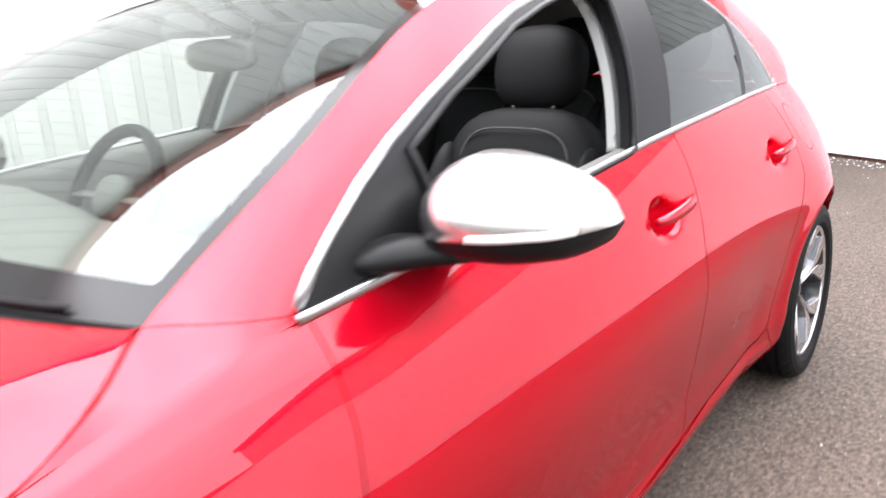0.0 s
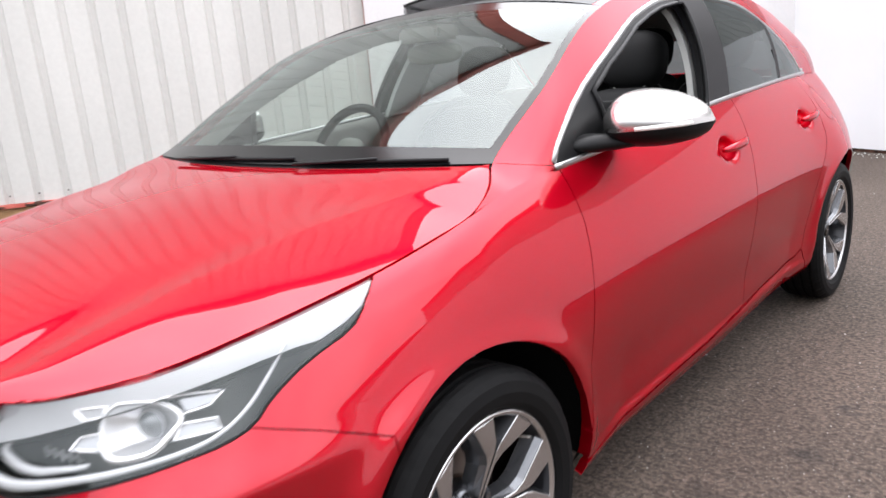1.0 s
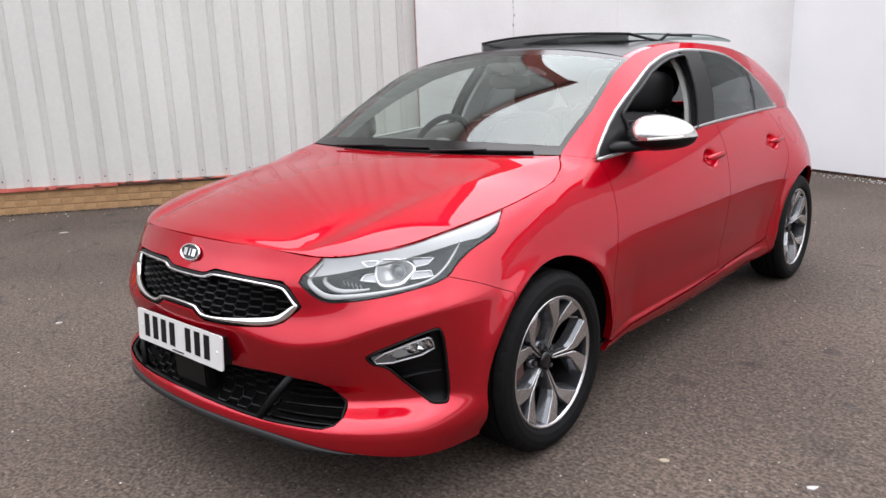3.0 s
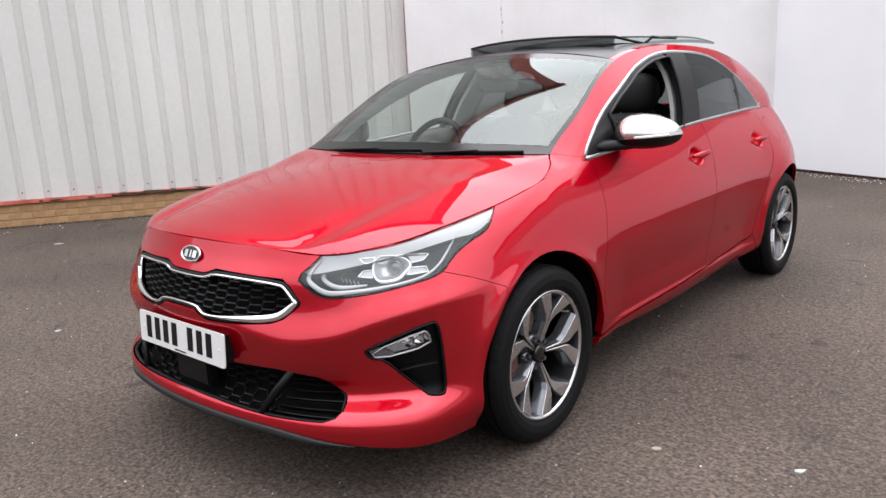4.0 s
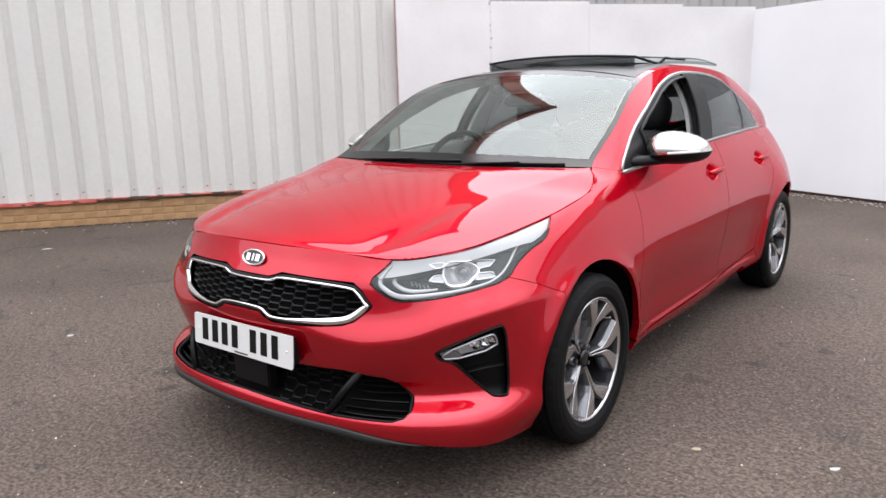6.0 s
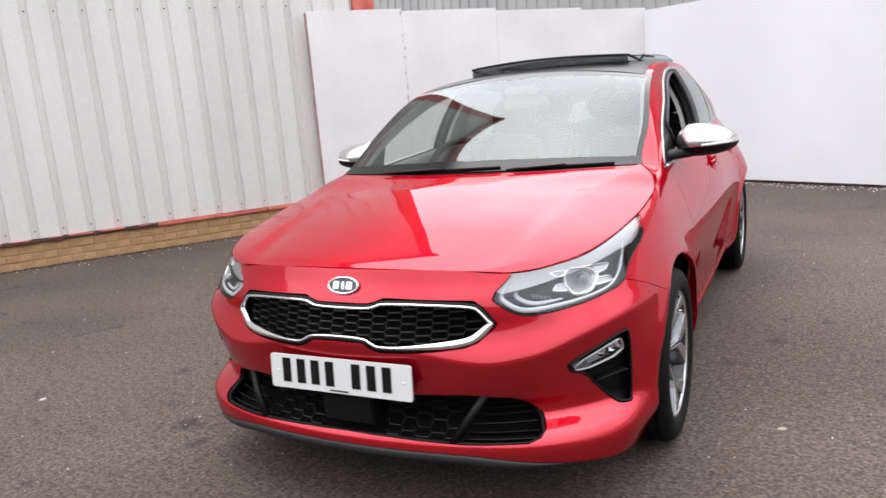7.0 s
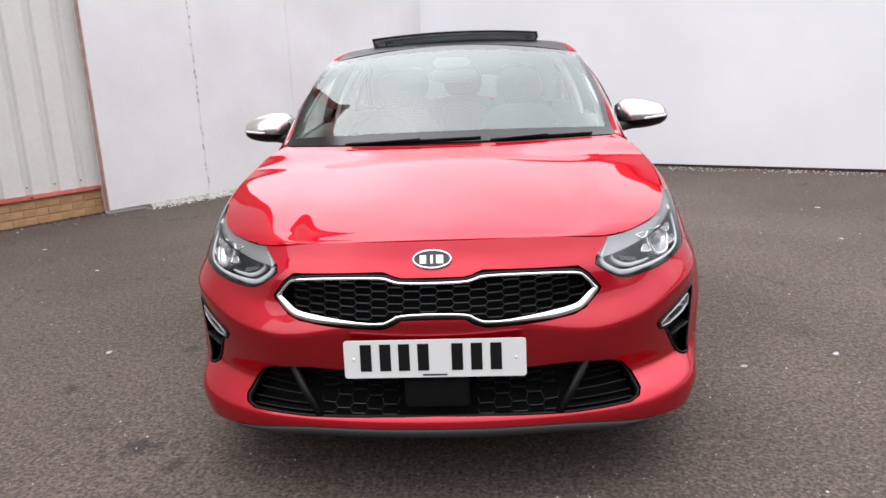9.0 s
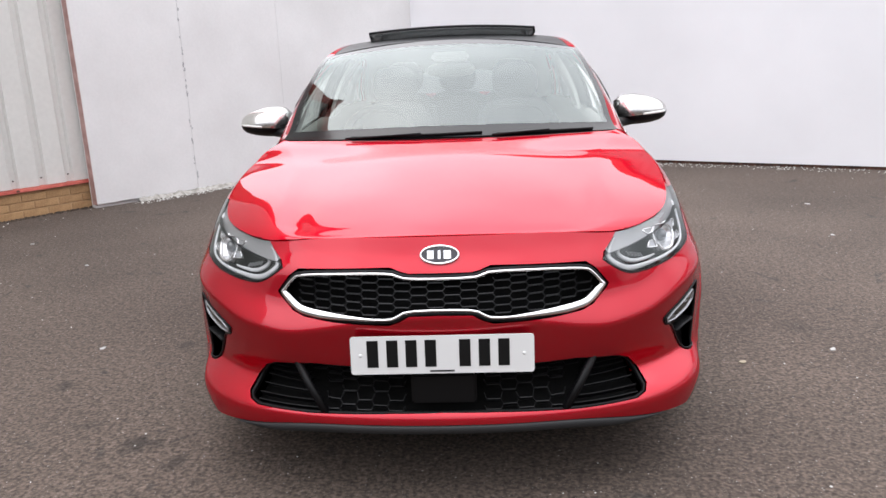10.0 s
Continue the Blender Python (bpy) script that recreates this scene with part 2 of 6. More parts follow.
BOARD_EDGE = vary(material("worn_board_edge", (0.42, 0.24, 0.21), rough=0.7), (0.3, 0.17, 0.15), (0.5, 0.32, 0.29), 9.0)
FILLET = vary(material("fillet_mortar", (0.36, 0.34, 0.31), rough=0.95), (0.25, 0.235, 0.21), (0.45, 0.43, 0.395), 22.0, bump=0.004, bump_scale=90)
FILLER = vary(material("joint_filler", (0.42, 0.42, 0.42), rough=0.8), (0.3, 0.3, 0.31), (0.52, 0.51, 0.51), 30.0)
RUST = vary(material("rusty_steel", (0.06, 0.025, 0.015), rough=0.85), (0.03, 0.014, 0.01), (0.12, 0.05, 0.03), 18.0, bump=0.003, bump_scale=90)
GRIT = vary(material("pale_grit", (0.5, 0.49, 0.46), rough=0.9), (0.35, 0.34, 0.32), (0.62, 0.61, 0.58), 40.0)
DIRT = vary(material("damp_dirt", (0.05, 0.037, 0.028), rough=0.95), (0.025, 0.018, 0.014), (0.09, 0.065, 0.048), 30.0)
SCREW = material("dark_screw", (0.12, 0.11, 0.1), rough=0.6, metal=0.5)
PAPER = material("pale_litter", (0.36, 0.355, 0.34), rough=0.9)
WINDSCREEN = glass("windscreen_glass", (0.88, 0.95, 0.91), 0.84, base=0.112)

# ---- small builders ----
def mesh_object(name, bm, mat, parent=None, smooth=False):
    me = bpy.data.meshes.new(name)
    bm.to_mesh(me)
    bm.free()
    if mat is not None:
        me.materials.append(mat)
    if smooth:
        me.polygons.foreach_set("use_smooth", [True] * len(me.polygons))
    ob = new(name, me)
    if parent is not None:
        ob.parent = parent
    return ob


def part(name, bm, mat, parent, label="", smooth=False):
    return tagged(mesh_object(name, bm, mat, parent, smooth), label)


def box(bm, lo, hi, m=None):
    made = bmesh.ops.create_cube(bm, size=1.0)["verts"]
    for v in made:
        v.co = Vector([lo[k] + (v.co[k] + 0.5) * (hi[k] - lo[k]) for k in range(3)])
        if m is not None:
            v.co = m @ v.co
    return made


def prism(bm, outline, m, depth, z0=0.0):
    """Extrude a closed 2D outline from z0 to z0 + depth, placed by m."""
    lo = [bm.verts.new(m @ Vector((x, y, z0))) for x, y in outline]
    hi = [bm.verts.new(m @ Vector((x, y, z0 + depth))) for x, y in outline]
    k = len(outline)
    bm.faces.new(lo[::-1]), bm.faces.new(hi)
    for i in range(k):
        bm.faces.new((lo[i], lo[(i + 1) % k], hi[(i + 1) % k], hi[i]))


def tube(bm, pts, ra, rb=None, up=None, closed=False, n=8):
    """Sweep an ellipse (ra across, rb along up) along points."""
    rb = ra if rb is None else rb
    pts = [Vector(p) for p in pts]
    k, rings = len(pts), []
    for i, p in enumerate(pts):
        a = pts[(i - 1) % k] if closed or i else p
        b = pts[(i + 1) % k] if closed or i < k - 1 else p
        d = (b - a).normalized()
        u = (up(i) if callable(up) else Vector(up)) if up is not None else Vector((0, 0, 1))
        if abs(u.normalized().dot(d)) > 0.98:
            u = Vector((1, 0, 0))
        s = d.cross(u).normalized()
        w = s.cross(d).normalized()
        rings.append([bm.verts.new(p + s * ra * math.cos(2 * math.pi * j / n) + w * rb * math.sin(2 * math.pi * j / n)) for j in range(n)])
    for i in range(k if closed else k - 1):
        r0, r1 = rings[i], rings[(i + 1) % k]
        for j in range(n):
            bm.faces.new((r0[j], r0[(j + 1) % n], r1[(j + 1) % n], r1[j]))
    if not closed:
        bm.faces.new(rings[0][::-1]), bm.faces.new(rings[-1])


def curve(*keys):
    """Smooth curve through (t, value) keys; values may be tuples. Takes arrays or numbers."""
    t = np.array([k[0] for k in keys], float)
    v = np.array([k[1] for k in keys], float)
    v = v.reshape(len(t), -1)
    d = np.diff(v, axis=0) / np.diff(t)[:, None]
    m = np.vstack([d[:1], (d[1:] * np.diff(t)[:-1, None] + d[:-1] * np.diff(t)[1:, None]) / (t[2:] - t[:-2])[:, None], d[-1:]])

    def f(x):
        x = np.clip(np.asarray(x, float), t[0], t[-1])
        i = np.clip(np.searchsorted(t, x, side="right") - 1, 0, len(t) - 2)
        h = t[i + 1] - t[i]
        s = ((x - t[i]) / h)[..., None]
        h = h[..., None]
        r = (2 * s**3 - 3 * s**2 + 1) * v[i] + (s**3 - 2 * s**2 + s) * h * m[i] + (3 * s**2 - 2 * s**3) * v[i + 1] + (s**3 - s**2) * h * m[i + 1]
        return r[..., 0] if r.shape[-1] == 1 else r

    return f


# ---- ground and walls ----
bm = bmesh.new()
bmesh.ops.create_grid(bm, x_segments=60, y_segments=60, size=300)
tagged(mesh_object("ground", bm, ASPHALT), "worn grey asphalt yard with pale grit and dark stains", "ground", kind="structure")

CORNER = (-0.75, 8.60)
PANEL_START = (-3.66, 5.12)
CLAD_START = (-3.70, 5.20)
CLAD_HEADING = 53.4
CLAD_TOP, CLAD_LOW = 7.9, 0.285
RIB = 0.252
clad_m = pose(CLAD_START[0], CLAD_START[1], 0, 0, 0, CLAD_HEADING)


def clad_sheet(bm, x0, x1, z0, z1, m, pitch, deep=0.03, offset=0.0):
    """Box-profile sheet: wide pans with narrow recessed grooves, facing -y."""
    xs = []
    k = math.floor((x0 - offset) / pitch) - 1
    while offset + k * pitch < x1 + pitch:
        c = offset + k * pitch
        xs += [(c - 0.040, 0.0), (c - 0.024, deep), (c + 0.024, deep), (c + 0.040, 0.0)]
        k += 1
    xs = [(x0, np.interp(x0, *zip(*xs)))] + [q for q in xs if x0 < q[0] < x1] + [(x1, np.interp(x1, *zip(*xs)))]
    front = [[bm.verts.new(m @ Vector((x, y, z))) for z in (z0, z1)] for x, y in xs]
    back = [[bm.verts.new(m @ Vector((x, y + 0.004, z))) for z in (z0, z1)] for x, y in xs]
    for i in range(len(xs) - 1):
        bm.faces.new((front[i][0], front[i + 1][0], front[i + 1][1], front[i][1]))
        bm.faces.new((back[i + 1][0], back[i][0], back[i][1], back[i + 1][1]))
        bm.faces.new((front[i][0], back[i][0], back[i + 1][0], front[i + 1][0]))
        bm.faces.new((front[i][1], front[i + 1][1], back[i + 1][1], back[i][1]))


wall_clad = tagged(new("wall_cladding"), "pale grey box-profile metal cladding with small dents", "wall", kind="structure")
sheet = RIB * 4
x = 0.55
while x > -15:
    bm = bmesh.new()
    lo = max(x - sheet, -15.2)
    clad_sheet(bm, lo, x, CLAD_LOW, CLAD_TOP, clad_m, RIB, offset=0.05)
    part("cladding_sheet", bm, CLADDING, wall_clad)
    x -= sheet
bm = bmesh.new()
box(bm, (-15.2, 0.05, 0.24), (0.55, 0.3, CLAD_TOP), clad_m)
part("inner_leaf", bm, CLADDING, wall_clad)
screw_me = None
for k in range(-26, 0):
    for z in (0.355, 2.42, 4.4):
        bmx = pose(0.05 + k * RIB + 0.0, 0.026, z)
        if screw_me is None:
            bm = bmesh.new()
            bmesh.ops.create_cone(bm, segments=8, radius1=0.009, radius2=0.006, depth=0.01, cap_ends=True, matrix=pose(0, 0, 0, 90, 0, 0))
            screw_me = bpy.data.meshes.new("screw")
            bm.to_mesh(screw_me), bm.free()
            screw_me.materials.append(SCREW)
        ob = new("screw", screw_me)
        ob.parent = wall_clad
        ob.matrix_local = clad_m @ bmx

# base flashing, red with rusted stretches
flash = tagged(new("base_flashing"), "faded red base flashing, rusted and peeling", "trim", kind="structure")
rng = random.Random(5)
RUST_A, RUST_B = -1.85, -3.35


def flashing_strip(x0, x1, top, drop, mat, proud=0.0):
    bm = bmesh.new()
    prof = [(-0.028 - proud, top), (-0.03 - proud, top - drop), (-0.012, top - 0.004 - drop), (0.05, top - 0.008 - drop * 0.6), (0.05, top)]
    ends = [[bm.verts.new(clad_m @ Vector((q, y, z + rng.uniform(-0.003, 0.003)))) for y, z in prof] for q in (x0, x1)]
    for j in range(5):
        bm.faces.new((ends[0][j], ends[0][(j + 1) % 5], ends[1][(j + 1) % 5], ends[1][j]))
    bm.faces.new(ends[0][::-1]), bm.faces.new(ends[1])
    part("flashing_strip", bm, mat, flash)


x = 0.0
while x > -15:
    rusty = RUST_B < x - 0.01 < RUST_A
    w = rng.uniform(0.12, 0.3) if rusty else rng.uniform(0.4, 0.9)
    for edge in (RUST_A, RUST_B):
        if x > edge > x - w:
            w = x - edge
    w = max(w, 0.02)
    flashing_strip(x, max(x - w, -15.2), CLAD_LOW - 0.004, 0.03 + (rng.uniform(-0.012, 0.006) if rusty else 0), RUST if rusty else RED_TRIM)
    if rusty and rng.random() < 0.75:
        flashing_strip(x - 0.1 * w, x - w * rng.uniform(0.5, 1.0), CLAD_LOW - 0.002, rng.uniform(0.004, 0.01), RED_TRIM, 0.003)
    x -= w
for x, w in ((-3.56, 0.09), (-3.9, 0.13), (-4.05, 0.05), (-0.7, 0.04)):
    bm = bmesh.new()
    rim = [(x + w * 0.5 * math.cos(a) * rng.uniform(0.7, 1.1), CLAD_LOW - 0.022 + 0.013 * math.sin(a) * rng.uniform(0.6, 1.1)) for a in np.linspace(0, 2 * math.pi, 11, endpoint=False)]
    prism(bm, rim, clad_m @ pose(0, -0.0295, 0, 90, 0, 0), 0.003)
    part("rust_patch", bm, RUST, flash)

# red corner trim and eaves fascia of the clad building
bm = bmesh.new()
box(bm, (0.55, -0.03, 0.0), (0.8, 0.5, CLAD_TOP + 0.02), clad_m)
tagged(mesh_object("corner_trim", bm, RED_TRIM), "red metal corner trim", "trim", kind="structure")
bm = bmesh.new()
box(bm, (-15.2, -0.18, CLAD_TOP), (0.85, 0.3, CLAD_TOP + 0.26), clad_m)
tagged(mesh_object("eaves_fascia", bm, RED_TRIM), "red metal eaves fascia", "trim", kind="structure")
bm = bmesh.new()
clad_sheet(bm, 0.5, 9.0, 0.0, CLAD_TOP, clad_m @ pose(0.82, 0, 0, 0, 0, 90), 0.3)
tagged(mesh_object("wall_gable", bm, GREY_CLADDING), "grey metal cladding on the gable end", "wall", kind="structure")
bm = bmesh.new()
box(bm, (-15.2, 0.3, CLAD_TOP - 0.02), (0.8, 9.0, CLAD_TOP + 0.2), clad_m)
tagged(mesh_object("roof_slab", bm, GREY_CLADDING), "flat grey building roof", "roof", kind="structure")

# a second clad building behind the white boards
rear_m = pose(CORNER[0] - 6.0, CORNER[1] + 7.5, 0, 0, 0, -18)
bm = bmesh.new()
clad_sheet(bm, -4, 22, 0.0, 5.6, rear_m, 0.3)
tagged(mesh_object("wall_behind", bm, GREY_CLADDING), "grey clad building behind the boards", "wall", kind="structure")
bm = bmesh.new()
box(bm, (-4, -0.15, 5.6), (22, 0.2, 5.85), rear_m)
tagged(mesh_object("fascia_behind", bm, RED_TRIM), "red fascia along the grey building", "trim", kind="structure")

# white board walls
dx, dy = CORNER[0] - PANEL_START[0], CORNER[1] - PANEL_START[1]
long_side = math.hypot(dx, dy)
hoard_m = pose(PANEL_START[0], PANEL_START[1], 0, 0, 0, math.degrees(math.atan2(dy, dx)))
hoarding = tagged(new("wall_boards"), "white painted board hoarding with filled joints", "wall", kind="structure")
x, k = 0.0, 0
while x < long_side - 0.02:
    w = min(1.10 if k == 0 else 1.22, long_side - x)
    bm = bmesh.new()
    top = 2.335 - 0.024 * x
    tight = 0.001 if k < 2 else 0.0001
    box(bm, (x + tight, -0.06, 0.035 if k == 0 else 0.012), (x + w - tight, -0.03, top), hoard_m)
    if k < 2:
        bmesh.ops.bevel(bm, geom=bm.edges[:], offset=0.002, segments=1, affect="EDGES")
    part("board", bm, WHITE_WALL, hoarding)
    x += w
    k += 1
bm = bmesh.new()
box(bm, (0.0, -0.03, 0.0), (long_side, 0.06, 2.1), hoard_m)
part("board_frame", bm, WHITE_WALL, hoarding)
bm = bmesh.new()
box(bm, (-0.004, -0.064, 0.03), (0.0, 0.03, 2.325), hoard_m)
part("board_edge", bm, BOARD_EDGE, hoarding)
filler_rng = random.Random(11)
for k in range(26):
    z = filler_rng.uniform(0.15, 2.3)
    h, w = filler_rng.uniform(0.01, 0.05), filler_rng.uniform(0.004, 0.014)
    c = 1.10 + filler_rng.uniform(-0.012, 0.012)
    bm = bmesh.new()
    rim = [(c + w * math.cos(a) * filler_rng.uniform(0.5, 1), z + h * math.sin(a) * filler_rng.uniform(0.5, 1)) for a in np.linspace(0, 2 * math.pi, 9, endpoint=False)]
    prism(bm, rim, hoard_m @ pose(0, -0.0598, 0, 90, 0, 0), 0.0014)
    part("filler_patch", bm, FILLER, hoarding)

# rough mortar fillet along the foot of the boards
fillet_rng = random.Random(21)
bm = bmesh.new()
rows = []
for k in range(130):
    x = 0.42 + (long_side - 0.44) * k / 129
    h, d = 0.026 + fillet_rng.uniform(-0.012, 0.012), 0.05 + fillet_rng.uniform(-0.02, 0.02)
    rows.append([bm.verts.new(hoard_m @ Vector(q)) for q in ((x, -0.0605, h + 0.012), (x + fillet_rng.uniform(-0.006, 0.006), -0.06 - d * 0.45, h * 0.85), (x, -0.06 - d, 0.001))])
for a, b in zip(rows, rows[1:]):
    for j in range(2):
        bm.faces.new((a[j], a[j + 1], b[j + 1], b[j]))
bmesh.ops.recalc_face_normals(bm, faces=bm.faces)
tagged(mesh_object("mortar_fillet", bm, FILLET), "rough pale mortar along the foot of the boards", "trim", kind="structure")

right_m = pose(CORNER[0], CORNER[1], 0, 0, 0, -27.0)
white_right = tagged(new("wall_right"), "fresh white board wall", "wall", kind="structure")
x, k = 0.0, 0
while x < 12:
    bm = bmesh.new()
    box(bm, (x + 0.0001, -0.03, 0.034), (x + 2.4399, 0.0, 2.215 + 0.012 * x), right_m)
    part("board", bm, WHITE_COOL, white_right)
    x += 2.44
    k += 1
# dark brown backing whose foot stands in for the shaded gap under the boards
bm = bmesh.new()
box(bm, (0.0, -0.012, 0.0), (12.2, 0.08, 2.2), right_m)
part("dark_gap_backing", bm, RUST, white_right)

# low brick plinth: bricks that can be told apart, in three courses
plinth = tagged(new("wall_plinth"), "low buff brick plinth under the cladding", "wall", kind="structure")
bm = bmesh.new()
box(bm, (-15.2, 0.006, 0.0), (0.5, 0.24, 0.243), clad_m)
part("mortar_bed", bm, MORTAR, plinth)
brick_mes = []
for q in range(3):
    bm = bmesh.new()
    box(bm, (0, 0, 0), (0.215, 0.1, 0.065))
    bmesh.ops.bevel(bm, geom=bm.edges[:], offset=0.004, segments=1, affect="EDGES")
    for v in bm.verts:
        v.co += Vector([rng.uniform(-0.0015, 0.0015) for _ in range(3)])
    me = bpy.data.meshes.new("brick")
    bm.to_mesh(me), bm.free()
    me.materials.append(BRICK)
    brick_mes.append(me)
for course in range(3):
    for k in range(31):
        x = -0.22 - k * 0.225 + (0.11 if course % 2 else 0)
        ob = new("brick", brick_mes[(k * 7 + course * 3) % 3])
        ob.parent = plinth
        ob.matrix_local = clad_m @ pose(x, rng.uniform(-0.002, 0.003), 0.008 + course * 0.075, 0, 0, rng.uniform(-0.3, 0.3))

# pale grit lying along the foot of the walls
def scatter(name, label, m, x0, x1, y0, y1, count, size, seed, mat):
    r = random.Random(seed)
    verts, faces = [], []
    for _ in range(count):
        x, y = r.uniform(x0, x1), y0 + (y1 - y0) * r.random() ** 1.4
        s = r.uniform(*size)
        c = m @ Vector((x, y, 0))
        a = r.uniform(0, 6.28)
        k = len(verts)
        pts = [(math.cos(a + b) * s * r.uniform(0.6, 1.2), math.sin(a + b) * s * r.uniform(0.6, 1.2), 0.0) for b in (0, 1.25, 2.5, 3.8, 5.0)]
        verts += [(c.x + px, c.y + py, 0.0005) for px, py, _ in pts] + [(c.x + px * 0.5, c.y + py * 0.5, s * r.uniform(0.4, 0.9)) for px, py, _ in pts]
        faces += [[k + i, k + (i + 1) % 5, k + 5 + (i + 1) % 5, k + 5 + i] for i in range(5)] + [[k + 5 + i for i in range(5)]]
    me = bpy.data.meshes.new(name)
    me.from_pydata(verts, [], faces)
    me.materials.append(mat)
    tagged(new(name, me), label, "gravel", kind="stuff")


scatter("grit", "pale grit along the white boards", hoard_m, 0.35, long_side, -0.09, -0.25, 700, (0.004, 0.012), 3, GRIT)
scatter("grit", "pale grit along the white wall", right_m, 0.0, 11, -0.03, -0.3, 900, (0.004, 0.012), 4, GRIT)
scatter("grit", "loose chips along the brick plinth", clad_m, -7, 0.0, 0.0, -0.35, 90, (0.004, 0.01), 5, GRIT)
scatter("dirt", "dark dirt along the foot of the brick plinth", clad_m, -7.5, 0.3, 0.02, -0.05, 2400, (0.006, 0.02), 8, DIRT)
scatter("grit", "loose chips strewn over the asphalt", pose(-5, -3, 0), 0, 12, 0, 11, 700, (0.002, 0.0055), 6, GRIT)

# pale scraps on the ground
for k, (x, y, w, h) in enumerate(((-4.84, 1.55, 0.05, 0.03), (1.65, 1.14, 0.016, 0.03), (-1.71, 1.33, 0.022, 0.018), (-2.6, 2.9, 0.03, 0.015), (-3.4, 3.6, 0.02, 0.02), (2.6, 3.2, 0.025, 0.015), (2.9, 4.3, 0.03, 0.02), (-2.1, 0.4, 0.03, 0.022))):
    bm = bmesh.new()
    r = random.Random(k)
    prism(bm, [(w * math.cos(a) * r.uniform(0.5, 1), h * math.sin(a) * r.uniform(0.5, 1)) for a in (0, 0.9, 1.8, 2.9, 3.8, 4.9)], pose(x, y, 0.0006, 0, 0, r.uniform(0, 180)), 0.004)
    tagged(mesh_object("scrap", bm, PAPER), "small pale scrap lying on asphalt", "litter", group="scraps on the ground")

bm = bmesh.new()
prism(bm, [(0.017 * math.cos(a), 0.012 * math.sin(a)) for a in np.linspace(0, 2 * math.pi, 12, endpoint=False)], pose(1.22, 1.02, 0.0006, 0, 0, 30), 0.004)
tagged(mesh_object("pebble", bm, material("tan_stone", (0.28, 0.24, 0.17), rough=0.8)), "small flat tan pebble lying on asphalt", "pebble")

# unseen walls added on the far side of the yard for paint and glass to reflect
yard_m = pose(15, 12, 0, 0, 0, -80)
bm = bmesh.new()
clad_sheet(bm, 0, 34, 2.6, 4.3, yard_m, 0.3)
tagged(mesh_object("reflected_wall_upper", bm, GREY_CLADDING), "unseen grey clad upper wall across the yard, added for reflections", "wall", kind="structure")
bm = bmesh.new()
box(bm, (0, 0.02, 0), (34, 0.3, 2.6), yard_m)
tagged(mesh_object("reflected_wall_lower", bm, WHITE_WALL), "unseen white lower wall across the yard, added for reflections", "wall", kind="structure")
bm = bmesh.new()
box(bm, (-0.2, -0.2, 4.3), (34.2, 0.3, 4.5), yard_m)
tagged(mesh_object("reflected_fascia", bm, RED_TRIM), "unseen red fascia across the yard, added for reflections", "trim", kind="structure")

# unseen backdrop added behind the camera, dark so paint and lenses reflect less
far_m = pose(26, -13, 0, 0, 0, 180)
bm = bmesh.new()
clad_sheet(bm, 0, 52, 0.0, 4.2, far_m, 0.3)
tagged(mesh_object("backdrop_far", bm, DARK_BACKDROP), "unseen dark grey ribbed backdrop added to dim reflections", "wall", kind="structure")

# ---- the car's skin: half surfaces for x >= 0, nose at y = 0, facing -y ----
AXLE_F, AXLE_R, HUB_Z, ARCH_R = 0.885, 3.535, 0.318, 0.368
nose_off = curve((0.15, 0.022), (0.24, 0.003), (0.272, 0.001), (0.283, 0.003), (0.295, 0.009), (0.325, 0.032), (0.338, 0.0405), (0.35, 0.0435), (0.365, 0.0435), (0.42, 0.036), (0.50, 0.0235), (0.56, 0.0137), (0.575, 0.0112), (0.582, 0.0102), (0.59, 0.0105), (0.60, 0.0137), (0.62, 0.0225), (0.66, 0.0425), (0.70, 0.060), (0.755, 0.087), (0.81, 0.108), (0.95, 0.17))
top_z = curve((0.09, 0.803), (0.12, 0.8), (0.178, 0.782), (0.3, 0.797), (0.45, 0.826), (0.72, 0.87), (0.88, 0.899), (1.02, 0.924), (1.17, 0.942), (1.36, 0.951), (1.8, 0.975), (2.3, 1.003), (2.9, 1.018), (3.4, 1.024), (3.8, 1.015), (4.31, 0.985))
low_z = curve((0.09, 0.264), (0.13, 0.259), (0.2, 0.234), (0.35, 0.2), (0.5, 0.182), (0.62, 0.178), (1.2, 0.236), (2.1, 0.2), (3.0, 0.22), (3.6, 0.25), (4.31, 0.3))
half_w = curve((0.0, 0.895), (0.5, 0.895), (0.9, 0.9), (1.35, 0.887), (2.3, 0.884), (2.9, 0.879), (3.15, 0.883), (3.5, 0.89), (3.72, 0.868), (4.0, 0.815), (4.35, 0.75))
roll_in = curve((0.0, 0.112), (0.7, 0.114), (0.95, 0.113), (1.15, 0.122), (1.36, 0.12), (2.3, 0.122), (2.8, 0.13), (3.2, 0.155), (3.55, 0.178), (3.9, 0.152), (4.35, 0.13))
low_in = curve((0.15, 0.075), (0.2, 0.05), (0.25, 0.02), (0.30, 0.008), (0.42, 0.004), (0.55, 0.0), (1.2, 0.0))


ridge = curve((0.09, 0.0), (0.115, -0.03), (0.15, -0.055), (0.21, -0.045), (0.3, 0.0), (0.45, 0.045), (0.7, 0.06), (4.4, 0.06))


